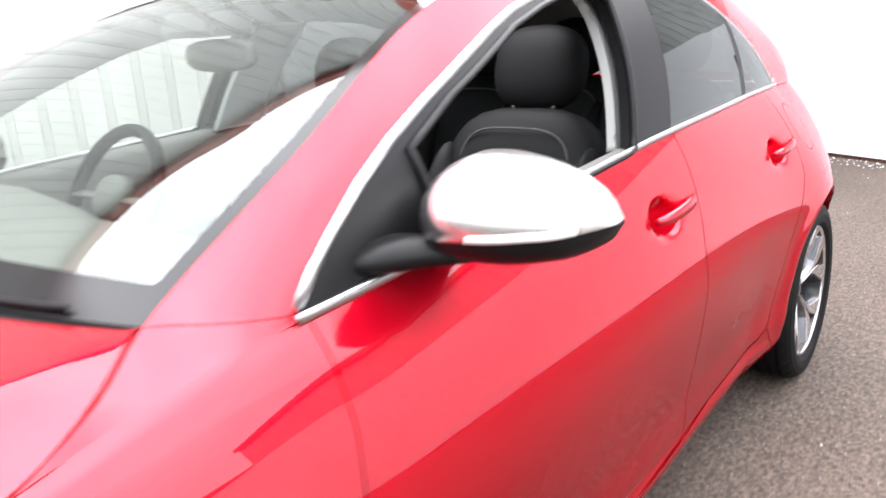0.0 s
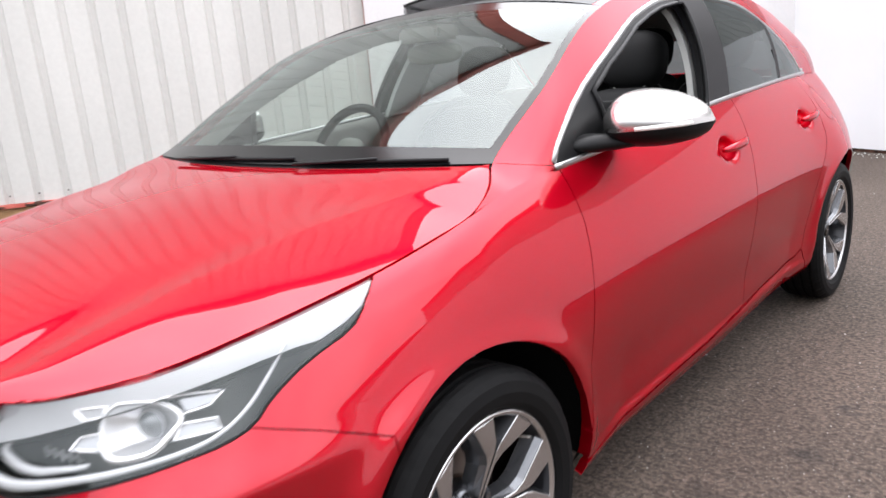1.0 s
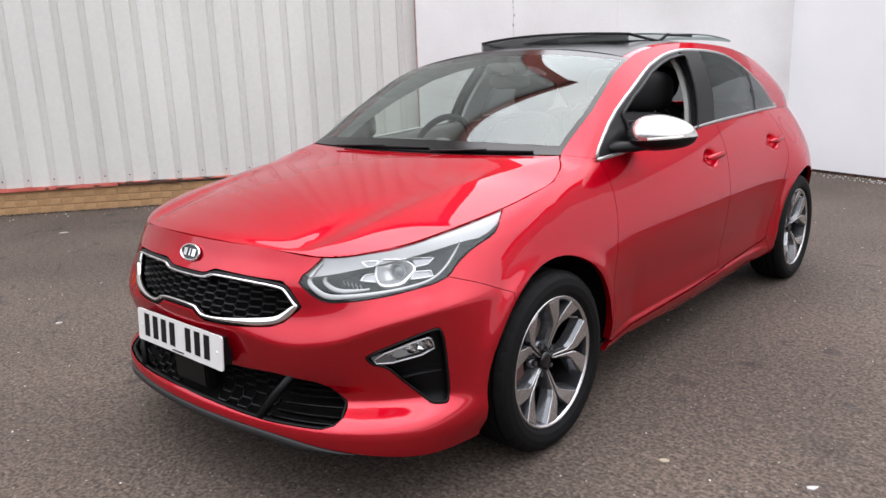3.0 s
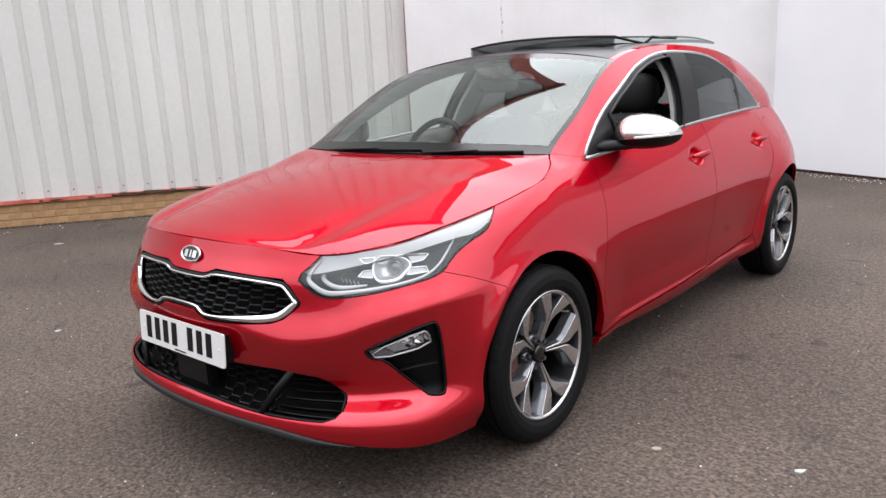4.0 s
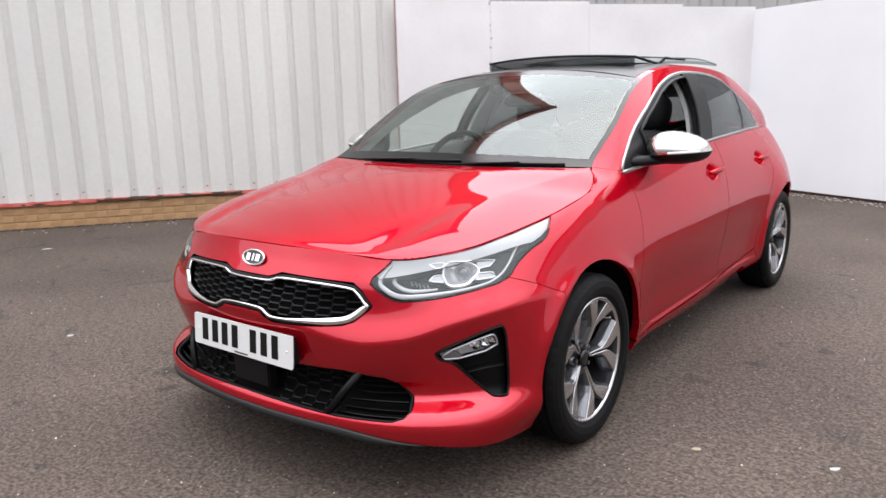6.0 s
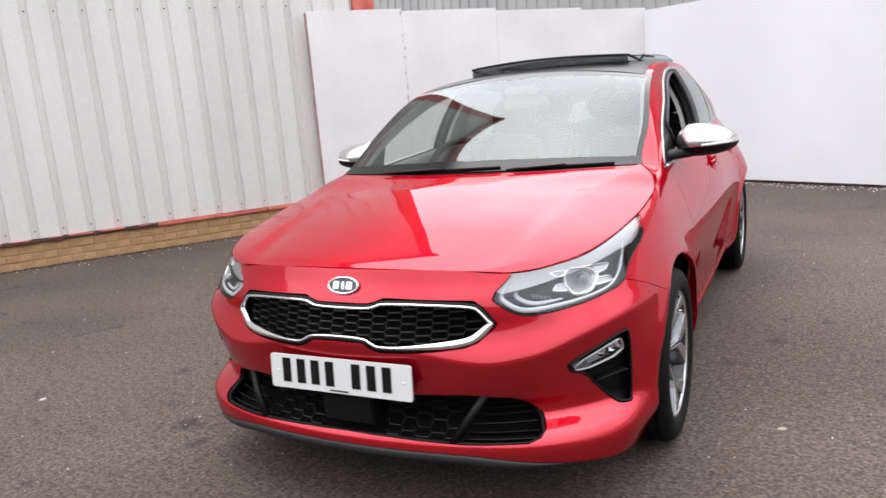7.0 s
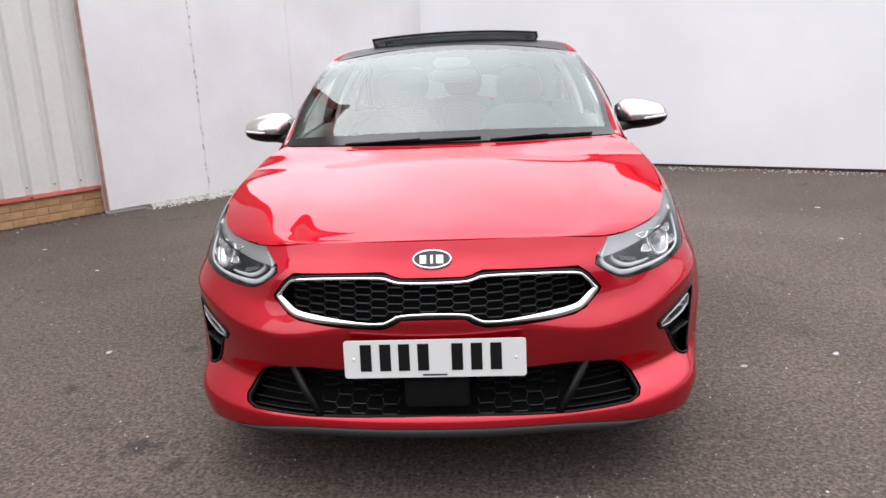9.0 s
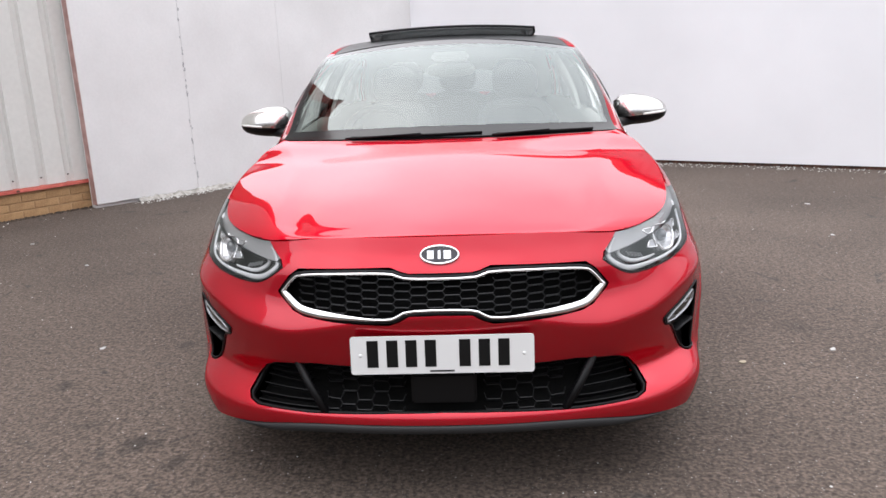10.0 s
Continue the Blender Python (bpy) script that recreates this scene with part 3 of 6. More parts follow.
def lower_body(u, v):
    """u: 0 nose centre .. pi/2 front corner end .. side .. rear; v: 0 bottom .. 1 top. Arrays of one shape."""
    NOSE, SIDE, TAIL = math.pi / 2, 4.3, 0.6
    th = np.clip(u, 0, NOSE)
    tr = np.clip(u - NOSE - SIDE, 0, NOSE)
    ln = 0.85
    around = np.where(u <= NOSE, 0.09 + ln * (1 - np.cos(th) ** (2 / 3.4)), np.where(u <= NOSE + SIDE, 0.94 + (u - NOSE) / SIDE * (4.31 - TAIL - 0.94), 4.31 - TAIL + TAIL * np.sin(tr) ** (2 / 2.4)))
    zt, zb = top_z(around), low_z(around)
    z = zb + (zt - zb) * v
    off = nose_off(z - ridge(around) * np.exp(-(((z - 0.54) / 0.13) ** 4)))
    front = np.cos(th) ** (2 / 3.4)
    sx = np.sin(th) ** (2 / 2.1)
    y = off + ln * (1 - front)
    run = np.clip((u - NOSE) / (SIDE), 0, 1)
    y_side0 = off + ln
    y = np.where(u > NOSE, y_side0 + run * (4.31 - TAIL - y_side0), y)
    tail_off = 0.05 * np.abs(z - 0.55)
    y = np.where(u > NOSE + SIDE, 4.31 - TAIL + (TAIL - tail_off) * np.sin(tr) ** (2 / 2.4), y)
    sx = np.where(u > NOSE + SIDE, np.cos(tr) ** (2 / 4.2), sx)
    h = zt - z
    side = np.clip((y - 0.15) / 0.5, 0, 1)
    side = side * side * (3 - 2 * side)
    # doors roll in gently; the wing turns over to an almost level top
    s1, s2 = np.clip(1 - h / 0.37, 0, 1), np.clip(1 - h / 0.22, 0, 1)
    wing = np.clip((1.45 - y) / 0.5, 0, 1)
    wing = wing * wing * (3 - 2 * wing)
    over = 0.7 * s1**1.3 + 0.3 * (1 - np.sqrt(1 - (0.985 * s2) ** 2.5)) / (1 - math.sqrt(1 - 0.985**2.5))
    inset = roll_in(y) * (s1**1.9 * (1 - wing) + over * wing) * side + low_in(z) * side
    doors = np.clip((y - 1.25) / 0.25, 0, 1) * np.clip((3.2 - y) / 0.25, 0, 1)
    inset = inset + doors * (0.009 * np.exp(-(((z - 0.40) / 0.11) ** 2)) + 0.036 * np.clip((0.67 - z) / 0.4, 0, 1) ** 1.2 - 0.012 * np.clip((0.296 - z) / 0.014, 0, 1))
    x = half_w(y) - inset - (off * 0.55) * (1 - side)
    # hollow cheek round the fog lamp, and the blade that flares out below it
    zr = z - ridge(around) * np.exp(-(((z - 0.54) / 0.13) ** 4))
    hollow = np.clip((0.588 - zr) / 0.22, 0, 1) * np.clip((zr - 0.312) / 0.04, 0, 1)
    cheek = 0.02 * hollow * np.exp(-(((around - 0.27) / 0.17) ** 4))
    blade = np.clip((0.335 + 0.10 * np.clip(around - 0.2, 0, 0.4) - z) / 0.05, 0, 1)
    flare = 0.0165 * blade * (1.4 - 0.4 * blade) * np.exp(-(((z - 0.25) / 0.11) ** 4)) * np.exp(-(((around - 0.3) / 0.19) ** 4))
    x, y = x + flare - 0.75 * cheek, y - flare + 0.65 * cheek
    # the rear haunch swells over its wheel
    x = x + 0.024 * np.exp(-(((y - 3.52) / 0.27) ** 2)) * np.exp(-(((z - 0.68) / 0.14) ** 2))
    for yh in (2.285, 3.15):
        x = x - 0.024 * np.exp(-((((y - yh) / 0.062) ** 2 + ((z - 0.863) / 0.036) ** 2) ** 2))
    for ya in (AXLE_F, AXLE_R):
        r = np.hypot(y - ya, z - HUB_Z)
        x = x + 0.012 * np.exp(-(((r - ARCH_R - 0.012) / 0.035) ** 2)) * np.clip((0.72 - z) / 0.1, 0, 1) * np.clip((z - 0.24) / 0.12, 0, 1)
    return np.stack([x * sx, y, z], -1)


wing_u = np.concatenate([np.linspace(0.0, 1.5707, 120), np.linspace(1.58, 5.87, 120), np.linspace(5.88, 7.44, 60)])
wing_top = lower_body(wing_u, np.ones_like(wing_u))


def top_edge(y):
    """The upper edge of the lower body at length y."""
    y = np.asarray(y, float)
    return np.stack([np.interp(y, wing_top[:, 1], wing_top[:, 0]), y, np.interp(y, wing_top[:, 1], wing_top[:, 2])], -1)


belt_y = curve((0.0, 1.02), (0.1, 1.2), (0.2, 1.4), (0.32, 1.8), (0.47, 2.3), (0.63, 2.9), (0.76, 3.4), (0.88, 3.8), (1.0, 4.12))


def belt(t):
    return top_edge(belt_y(t))


rail = curve((0.0, tuple(top_edge(1.02))), (0.05, (0.757, 1.112, 0.949)), (0.1, (0.705, 1.195, 0.984)), (0.2, (0.682, 1.455, 1.13)), (0.32, (0.636, 1.755, 1.288)), (0.47, (0.597, 2.16, 1.376)), (0.63, (0.58, 2.75, 1.393)), (0.76, (0.57, 3.25, 1.358)), (0.88, (0.555, 3.7, 1.272)), (1.0, (0.535, 4.03, 1.16)))
WS_TOP = 0.365


def cabin_side(u, v):
    b, r = belt(u), rail(u)
    p = b + (r - b) * v[..., None]
    p[..., 0] += 0.03 * np.sin(np.pi * v) * np.clip((u - 0.12) / 0.2, 0, 1)
    return p


screen_mid = curve((0.0, (0, 1.08, 0.987)), (0.5, (0, 1.48, 1.215)), (1.0, (0, 1.91, 1.387)))
roof_mid = curve((0.0, (0, 1.91, 1.387)), (0.15, (0, 2.2, 1.418)), (0.4, (0, 2.75, 1.432)), (0.65, (0, 3.3, 1.402)), (0.85, (0, 3.75, 1.325)), (1.0, (0, 4.06, 1.25)))


def across(edge, mid, b, power=2.0):
    """Points between an edge curve and the middle line; b = 0 middle, 1 edge."""
    w = (1 - b**power)[..., None]
    p = edge + (mid - edge) * w
    p[..., 0] = edge[..., 0] * b
    return p


def windscreen_skin(b, r):
    return across(rail(0.1 + (WS_TOP - 0.1) * r), screen_mid(r), b)


def roof_skin(b, r):
    return across(rail(WS_TOP + (1 - WS_TOP) * r), roof_mid(r), b, 2.4)


# bonnet: side edge follows the wing top, then turns in along the screen base
bonnet_edge = curve(*[(t, tuple(top_edge(y))) for t, y in ((0.0, 0.19), (0.06, 0.24), (0.12, 0.3), (0.2, 0.38), (0.3, 0.5), (0.4, 0.63), (0.5, 0.76), (0.6, 0.88), (0.75, 1.02))], (0.88, (0.756, 1.113, 0.95)), (1.0, (0.7, 1.195, 0.985)))
bonnet_mid = curve((0.0, tuple(top_edge(wing_top[0, 1]) * (0, 1, 1))), (0.1, (0, 0.15, 0.824)), (0.3, (0, 0.35, 0.881)), (0.6, (0, 0.68, 0.94)), (0.85, (0, 0.96, 0.972)), (1.0, (0, 1.07, 0.98)))


crease_at = curve((0.0, 0.86), (0.08, 0.80), (0.2, 0.735), (0.4, 0.70), (0.6, 0.71), (0.75, 0.77), (0.9, 0.9), (1.0, 0.97))
dome_share = curve((0.0, 0.6), (0.12, 0.5), (0.35, 0.4), (0.6, 0.42), (0.85, 0.42), (1.0, 0.25))


def bonnet_skin(b, r):
    e, m = bonnet_edge(r), bonnet_mid(r)
    p = across(e, m, b, 2.2)
    # a low dome in the middle that runs out into a channel, then a sharp crease and a falling shoulder
    k, share = crease_at(r), dome_share(r)
    t = np.clip(b / (k - 0.05), 0, 1)
    dome = share * (3.5 * t**2.5 - 2.5 * t**3.5)
    q = np.clip((b - k) / (1 - k), 0, 1)
    drop = dome + (1 - share) * (q + 0.3 * (q * q - q))
    fade = np.clip(r / 0.05, 0, 1)
    p[..., 2] = p[..., 2] * (1 - fade) + (m[..., 2] + (e[..., 2] - m[..., 2]) * drop) * fade
    p[..., 2] -= 0.0085 * np.exp(-(((b - k + 0.08) / 0.085) ** 2)) * np.clip((r - 0.03) / 0.12, 0, 1) * np.clip((0.6 - r) / 0.3, 0, 1)
    return p


def grid_mesh(f, us, vs, flip=False):
    """A bmesh of quads over f(u, v), with its smooth normals kept in layers."""
    U, V = np.meshgrid(us, vs, indexing="ij")
    P = f(U, V)
    du = np.gradient(P, axis=0)
    dv = np.gradient(P, axis=1)
    N = np.cross(du, dv)
    N /= np.maximum(np.linalg.norm(N, axis=-1, keepdims=True), 1e-9)
    if flip:
        N = -N
    bm = bmesh.new()
    ls = [bm.verts.layers.float.new(k) for k in ("nx", "ny", "nz")]
    vv = []
    for i in range(len(us)):
        row = []
        for j in range(len(vs)):
            w = bm.verts.new(P[i, j])
            for k in range(3):
                w[ls[k]] = N[i, j, k]
            row.append(w)
        vv.append(row)
    for i in range(len(us) - 1):
        for j in range(len(vs) - 1):
            q = (vv[i][j], vv[i + 1][j], vv[i + 1][j + 1], vv[i][j + 1])
            bm.faces.new(q[::-1] if flip else q)
    bmesh.ops.remove_doubles(bm, verts=bm.verts, dist=1e-5)
    return bm

# ---- cutting the skin into panels ----
from mathutils.bvhtree import BVHTree

SIDE_VIEW = (Vector((0, 1, 0)), Vector((0, 0, 1)), Vector((1, 0, 0)))
FRONT_VIEW = (Vector((1, 0, 0)), Vector((0, 0, 1)), Vector((0, -1, 0)))
CORNER_VIEW = (Vector((0.70711, 0.70711, 0)), Vector((0, 0, 1)), Vector((0.70711, -0.70711, 0)))
TOP_VIEW = (Vector((1, 0, 0)), Vector((0, 1, 0)), Vector((0, 0, 1)))


def chaikin(pts, times=2, closed=True):
    """Round the corners of an outline."""
    pts = [Vector(p) for p in pts]
    for _ in range(times):
        k, out = len(pts), []
        for i in range(k if closed else k - 1):
            a, b = pts[i], pts[(i + 1) % k]
            out += [a.lerp(b, 0.25), a.lerp(b, 0.75)]
        pts = out if closed else [pts[0], *out[1:-1], pts[-1]]
    return pts


def inside(p, outline):
    x, y, hit = p[0], p[1], False
    k = len(outline)
    for i in range(k):
        (x1, y1), (x2, y2) = outline[i], outline[(i + 1) % k]
        if (y1 > y) != (y2 > y) and x < (x2 - x1) * (y - y1) / (y2 - y1) + x1:
            hit = not hit
    return hit


def score(bm, outline, view, label, over=None, where=None):
    """Cut the skin along an outline seen in a view, and give the faces inside it a label."""
    ua, va, toward = view
    lay = bm.faces.layers.int.get("panel") or bm.faces.layers.int.new("panel")
    k = len(outline)
    for i in range(k):
        a, b = outline[i], outline[(i + 1) % k]
        lo = (min(a[0], b[0]) - 0.004, min(a[1], b[1]) - 0.004)
        hi = (max(a[0], b[0]) + 0.004, max(a[1], b[1]) + 0.004)
        faces = []
        for f in bm.faces:
            if where is not None and not where(f.verts[0].co):
                continue
            us = [v.co.dot(ua) for v in f.verts]
            if max(us) < lo[0] or min(us) > hi[0]:
                continue
            vs = [v.co.dot(va) for v in f.verts]
            if max(vs) < lo[1] or min(vs) > hi[1]:
                continue
            faces.append(f)
        if not faces:
            continue
        d = ua * (b[0] - a[0]) + va * (b[1] - a[1])
        if d.length < 1e-7:
            continue
        geom = set(faces)
        for f in faces:
            geom.update(f.edges), geom.update(f.verts)
        bmesh.ops.bisect_plane(bm, geom=list(geom), dist=1e-6, plane_co=ua * a[0] + va * a[1], plane_no=d.cross(toward))
    for f in bm.faces:
        c = f.calc_center_median()
        if (over is None or f[lay] in over) and (where is None or where(c)) and inside((c.dot(ua), c.dot(va)), outline):
            f[lay] = label


def panel(src, labels, name, mat, parent, mirror=False, both=False, gap=0.002, flange=0.02, lift=0.0, label="", weld=None):
    """A body panel from the labelled faces of a scored skin: gapped edges, folded flanges, smooth normals."""
    lay = src.faces.layers.int["panel"]
    ls = [src.verts.layers.float[k] for k in ("nx", "ny", "nz")]
    faces = [f for f in src.faces if f[lay] in labels]
    # leave out slivers that a cut has set apart
    left, groups = set(faces), []
    while left:
        stack, group = [left.pop()], []
        while stack:
            f = stack.pop()
            group.append(f)
            for e in f.edges:
                for g in e.link_faces:
                    if g in left:
                        left.discard(g)
                        stack.append(g)
        groups.append(group)
    most = max(len(g) for g in groups)
    wanted = {f for g in groups if len(g) > 0.06 * most for f in g}
    faces = [f for f in faces if f in wanted]
    verts, index, normal = [], {}, []
    for f in faces:
        for v in f.verts:
            if v not in index:
                index[v] = len(verts)
                n = Vector([v[q] for q in ls])
                n = n.normalized() if n.length > 1e-6 else Vector((1, 0, 0))
                if abs(v.co.x) < 1e-4:
                    n = Vector((0, n.y, n.z)).normalized()
                verts.append(v.co + n * lift)
                normal.append(n)
    polys = [[index[v] for v in f.verts] for f in faces]
    count = {}
    for p in polys:
        for i in range(len(p)):
            e = (p[i], p[(i + 1) % len(p)])
            count[e] = count.get(e, 0) + 1
    rim = [e for e in count if (e[1], e[0]) not in count and not (abs(verts[e[0]].x) < 1e-4 and abs(verts[e[1]].x) < 1e-4)]
    if weld is not None:
        rim = [e for e in rim if not (weld(verts[e[0]]) and weld(verts[e[1]]))]
    away = {}
    for a, b in rim:
        d = (verts[b] - verts[a])
        if d.length < 1e-9:
            continue
        for i in (a, b):
            away[i] = away.get(i, Vector()) + d.normalized().cross(normal[i])
    for i, w in away.items():
        if w.length > 1e-6:
            w.normalize()
            if abs(verts[i].x) < 1e-4:
                w.x = 0
            verts[i] = verts[i] - w * gap
    loops = [[normal[i] for i in p] for p in polys]
    if flange:
        made = {}
        for a, b in rim:
            if a not in away or b not in away:
                continue
            q = []
            for i in (a, b):
                if i not in made:
                    made[i] = len(verts)
                    verts.append(verts[i] - normal[i] * flange)
                    normal.append(away[i])
                q.append(made[i])
            polys.append([b, a, q[0], q[1]])
            loops.append([away[b], away[a], away[a], away[b]])
    made = []
    for s in ((1, -1) if (both or mirror) else (1,)):
        made.append(([Vector((s * v.x, v.y, v.z)) for v in verts], [p if s > 0 else p[::-1] for p in polys], [[Vector((s * n.x, n.y, n.z)) for n in (q if s > 0 else q[::-1])] for q in loops]))
    if both:
        # the two halves share their middle line
        k, keep, far = len(verts), [], {}
        for i in range(k):
            if abs(verts[i].x) < 1e-4:
                far[i] = i
            else:
                far[i] = k + len(keep)
                keep.append(i)
        made = [(made[0][0] + [made[1][0][i] for i in keep], made[0][1] + [[far[i] for i in p] for p in made[1][1]], made[0][2] + made[1][2])]
    obs = []
    for vs, ps, ns in made:
        me = bpy.data.meshes.new(name)
        me.from_pydata(vs, [], ps)
        me.materials.append(mat)
        me.polygons.foreach_set("use_smooth", [True] * len(me.polygons))
        me.normals_split_custom_set([n.normalized() if n.length > 1e-6 else Vector((0, 0, 1)) for q in ns for n in q])
        ob = new(name, me)
        ob.parent = parent
        obs.append(tagged(ob, label))
    return obs


u_line = np.concatenate([np.linspace(0, 1.25, 66), np.linspace(1.27, 1.5707, 24), np.linspace(1.6, 3.5, 52), np.linspace(3.52, 4.2, 40), np.linspace(4.22, 5.0, 22), np.linspace(5.02, 5.6, 34), np.linspace(5.62, 5.87, 8), np.linspace(5.9, 7.4408, 30)])
v_line = np.concatenate([np.linspace(0, 0.7, 58), np.linspace(0.712, 1, 24)])
skin = grid_mesh(lower_body, u_line, v_line)
cabin = grid_mesh(cabin_side, np.linspace(0, 1, 100), np.linspace(0, 1, 24))
# one smooth surface where the wing runs up into the screen pillar
edge_a = [v for v in skin.verts if v.is_boundary and 1.0 < v.co.y < 1.4 and v.co.z > 0.88]
edge_b = [v for v in cabin.verts if v.is_boundary and 1.0 < v.co.y < 1.4 and (v.co - Vector(top_edge(v.co.y))).length < 0.003]
la, lb = [[m.verts.layers.float[k] for k in ("nx", "ny", "nz")] for m in (skin, cabin)]
news = []
for one, l1, two, l2 in ((edge_a, la, edge_b, lb), (edge_b, lb, edge_a, la)):
    for v in one:
        w = min(two, key=lambda q: (q.co - v.co).length_squared)
        news.append((v, l1, (Vector([v[k] for k in l1]) + Vector([w[k] for k in l2])).normalized()))
for v, ll, n in news:
    for k in range(3):
        v[ll[k]] = n[k]
at_weld = lambda p: 1.025 < p.y < 1.345 and abs(p.z - float(top_edge(p.y)[2])) < 0.004 and abs(p.x - float(top_edge(p.y)[0])) < 0.004
skin_bvh, cabin_bvh = BVHTree.FromBMesh(skin), BVHTree.FromBMesh(cabin)
bonnet_bm = grid_mesh(bonnet_skin, np.linspace(0, 1, 84), np.linspace(0, 1, 70))
screen_bm = grid_mesh(windscreen_skin, np.linspace(0, 1, 30), np.linspace(0, 1, 30))
roof_bm = grid_mesh(roof_skin, np.linspace(0, 1, 40), np.linspace(0, 1, 60))
bonnet_bvh, screen_bvh, roof_bvh = BVHTree.FromBMesh(bonnet_bm), BVHTree.FromBMesh(screen_bm), BVHTree.FromBMesh(roof_bm)


def on_skin(tree, view, p, lift=0.0):
    """The point of a skin seen at p in a view, lifted off it, and its normal."""
    ua, va, toward = view
    hit, n, _, _ = tree.ray_cast(ua * p[0] + va * p[1] + toward * 5, -toward)
    if hit is None:
        hit, n, _, _ = tree.find_nearest(ua * p[0] + va * p[1] + toward * 0.6)
    if n.dot(toward) < 0:
        n = -n
    return hit + n * lift, n


def circle(cy, cz, r, k=48):
    return [(cy + r * math.cos(2 * math.pi * i / k), cz + r * math.sin(2 * math.pi * i / k)) for i in range(k)]


# outlines: (lateral or length, height) in their views
LAMP = chaikin([(0.431, 0.717), (0.456, 0.692), (0.491, 0.668), (0.525, 0.658), (0.588, 0.663), (0.685, 0.675), (0.788, 0.691), (0.836, 0.698), (0.878, 0.712), (0.904, 0.742), (0.957, 0.776), (1.03, 0.801), (1.052, 0.828), (1.074, 0.875), (1.075, 0.95), (0.52, 0.95), (0.515, 0.79), (0.5, 0.768)], 1)
VENT = chaikin([(0.622, 0.509), (0.736, 0.552), (0.829, 0.578), (0.847, 0.569), (0.857, 0.52), (0.866, 0.382), (0.862, 0.339), (0.85, 0.333), (0.808, 0.336), (0.787, 0.351), (0.727, 0.412), (0.68, 0.465), (0.646, 0.471), (0.626, 0.488)], 1)
FOG = chaikin([(0.636, 0.503), (0.799, 0.556), (0.82, 0.545), (0.828, 0.499), (0.655, 0.468)], 1)
GRILLE = [(-0.01, 0.704), (0.09, 0.704), (0.112, 0.709), (0.145, 0.721), (0.42, 0.711), (0.45, 0.69), (0.488, 0.643), (0.482, 0.632), (0.44, 0.593), (0.405, 0.58), (0.32, 0.572), (0.15, 0.567), (0.118, 0.578), (0.09, 0.594), (-0.01, 0.596)]
INTAKE = [(-0.01, 0.424), (0.265, 0.428), (0.39, 0.43), (0.52, 0.412), (0.555, 0.395), (0.592, 0.35), (0.612, 0.316), (0.604, 0.3), (0.575, 0.29), (0.4, 0.289), (0.155, 0.297), (-0.01, 0.3)]
DLO = [(1.345, 0.93), (1.35, 0.966), (1.40, 1.005), (1.542, 1.102), (1.73, 1.19), (1.972, 1.284), (2.1, 1.316), (2.214, 1.34), (2.34, 1.355), (2.461, 1.363), (2.744, 1.358), (2.93, 1.343), (3.08, 1.31), (3.284, 1.204), (3.5, 1.045), (3.54, 1.012), (3.5, 0.9)]
SASH = [(1.62, 0.94), (1.605, 1.108), (1.73, 1.17), (1.972, 1.264), (2.1, 1.298), (2.214, 1.321), (2.36, 1.337), (2.405, 1.335), (2.4, 1.3), (2.255, 0.94)]
PILLAR_B = [(2.255, 0.9), (2.4, 1.3), (2.4, 1.42), (2.63, 1.42), (2.62, 1.34), (2.455, 0.9)]
PILLAR_C = [(3.095, 0.9), (3.145, 1.24), (3.125, 1.42), (3.165, 1.42), (3.185, 1.24), (3.14, 0.9)]
DOOR_F = [(1.352, 0.99), (1.362, 0.95), (1.366, 0.9), (1.36, 0.83), (1.34, 0.76), (1.316, 0.69), (1.29, 0.6), (1.27, 0.5), (1.25, 0.35), (1.25, 0.285), (1.3, 0.272), (2.07, 0.28), (2.42, 0.292), (2.412, 0.373), (2.41, 0.606), (2.435, 0.77), (2.47, 0.862), (2.495, 0.94), (2.51, 1.06)]
DOOR_R = [(2.51, 1.06), (2.495, 0.94), (2.47, 0.862), (2.435, 0.77), (2.41, 0.606), (2.412, 0.373), (2.42, 0.292), (2.82, 0.31), (3.0, 0.325), (3.06, 0.35), (3.085, 0.45), (3.13, 0.56), (3.2, 0.66), (3.3, 0.78), (3.345, 0.9), (3.36, 1.06)]
BUMPER_SIDE = [(-0.2, 0.0), (0.66, 0.0), (0.642, 0.627), (0.53, 0.678), (0.434, 0.713), (0.36, 0.76), (-0.2, 1.0)]
SILL = [(0.95, 0.0), (1.25, 0.272), (1.3, 0.268), (2.07, 0.276), (2.42, 0.288), (2.82, 0.306), (3.0, 0.321), (3.06, 0.34), (3.3, 0.0)]
TAIL_LAMP = [(3.84, 0.965), (3.92, 0.99), (4.6, 1.05), (4.6, 0.79), (4.05, 0.82)]

BODY, BUMPER, LAMP_F, VENT_F, GRILLE_F, INTAKE_F, DOOR1, DOOR2, SILL_F, HOLE, TAIL_F, FLAP, FOG_F, WING, LAMP_TOP = range(15)
near_front = lambda c: c.y < 1.3
score(skin, BUMPER_SIDE, SIDE_VIEW, BUMPER)
score(skin, LAMP, CORNER_VIEW, LAMP_F, where=near_front)
score(skin, VENT, CORNER_VIEW, VENT_F, where=lambda c: c.y < 0.55)
score(skin, FOG, CORNER_VIEW, FOG_F, over=(VENT_F,))
score(skin, chaikin([(0.44, 0.722), (0.53, 0.734), (0.66, 0.757), (0.8, 0.779), (0.92, 0.798), (1.0, 0.8), (1.1, 0.86), (1.1, 0.96), (0.4, 0.96)], 1), CORNER_VIEW, LAMP_TOP, over=(LAMP_F,), where=near_front)
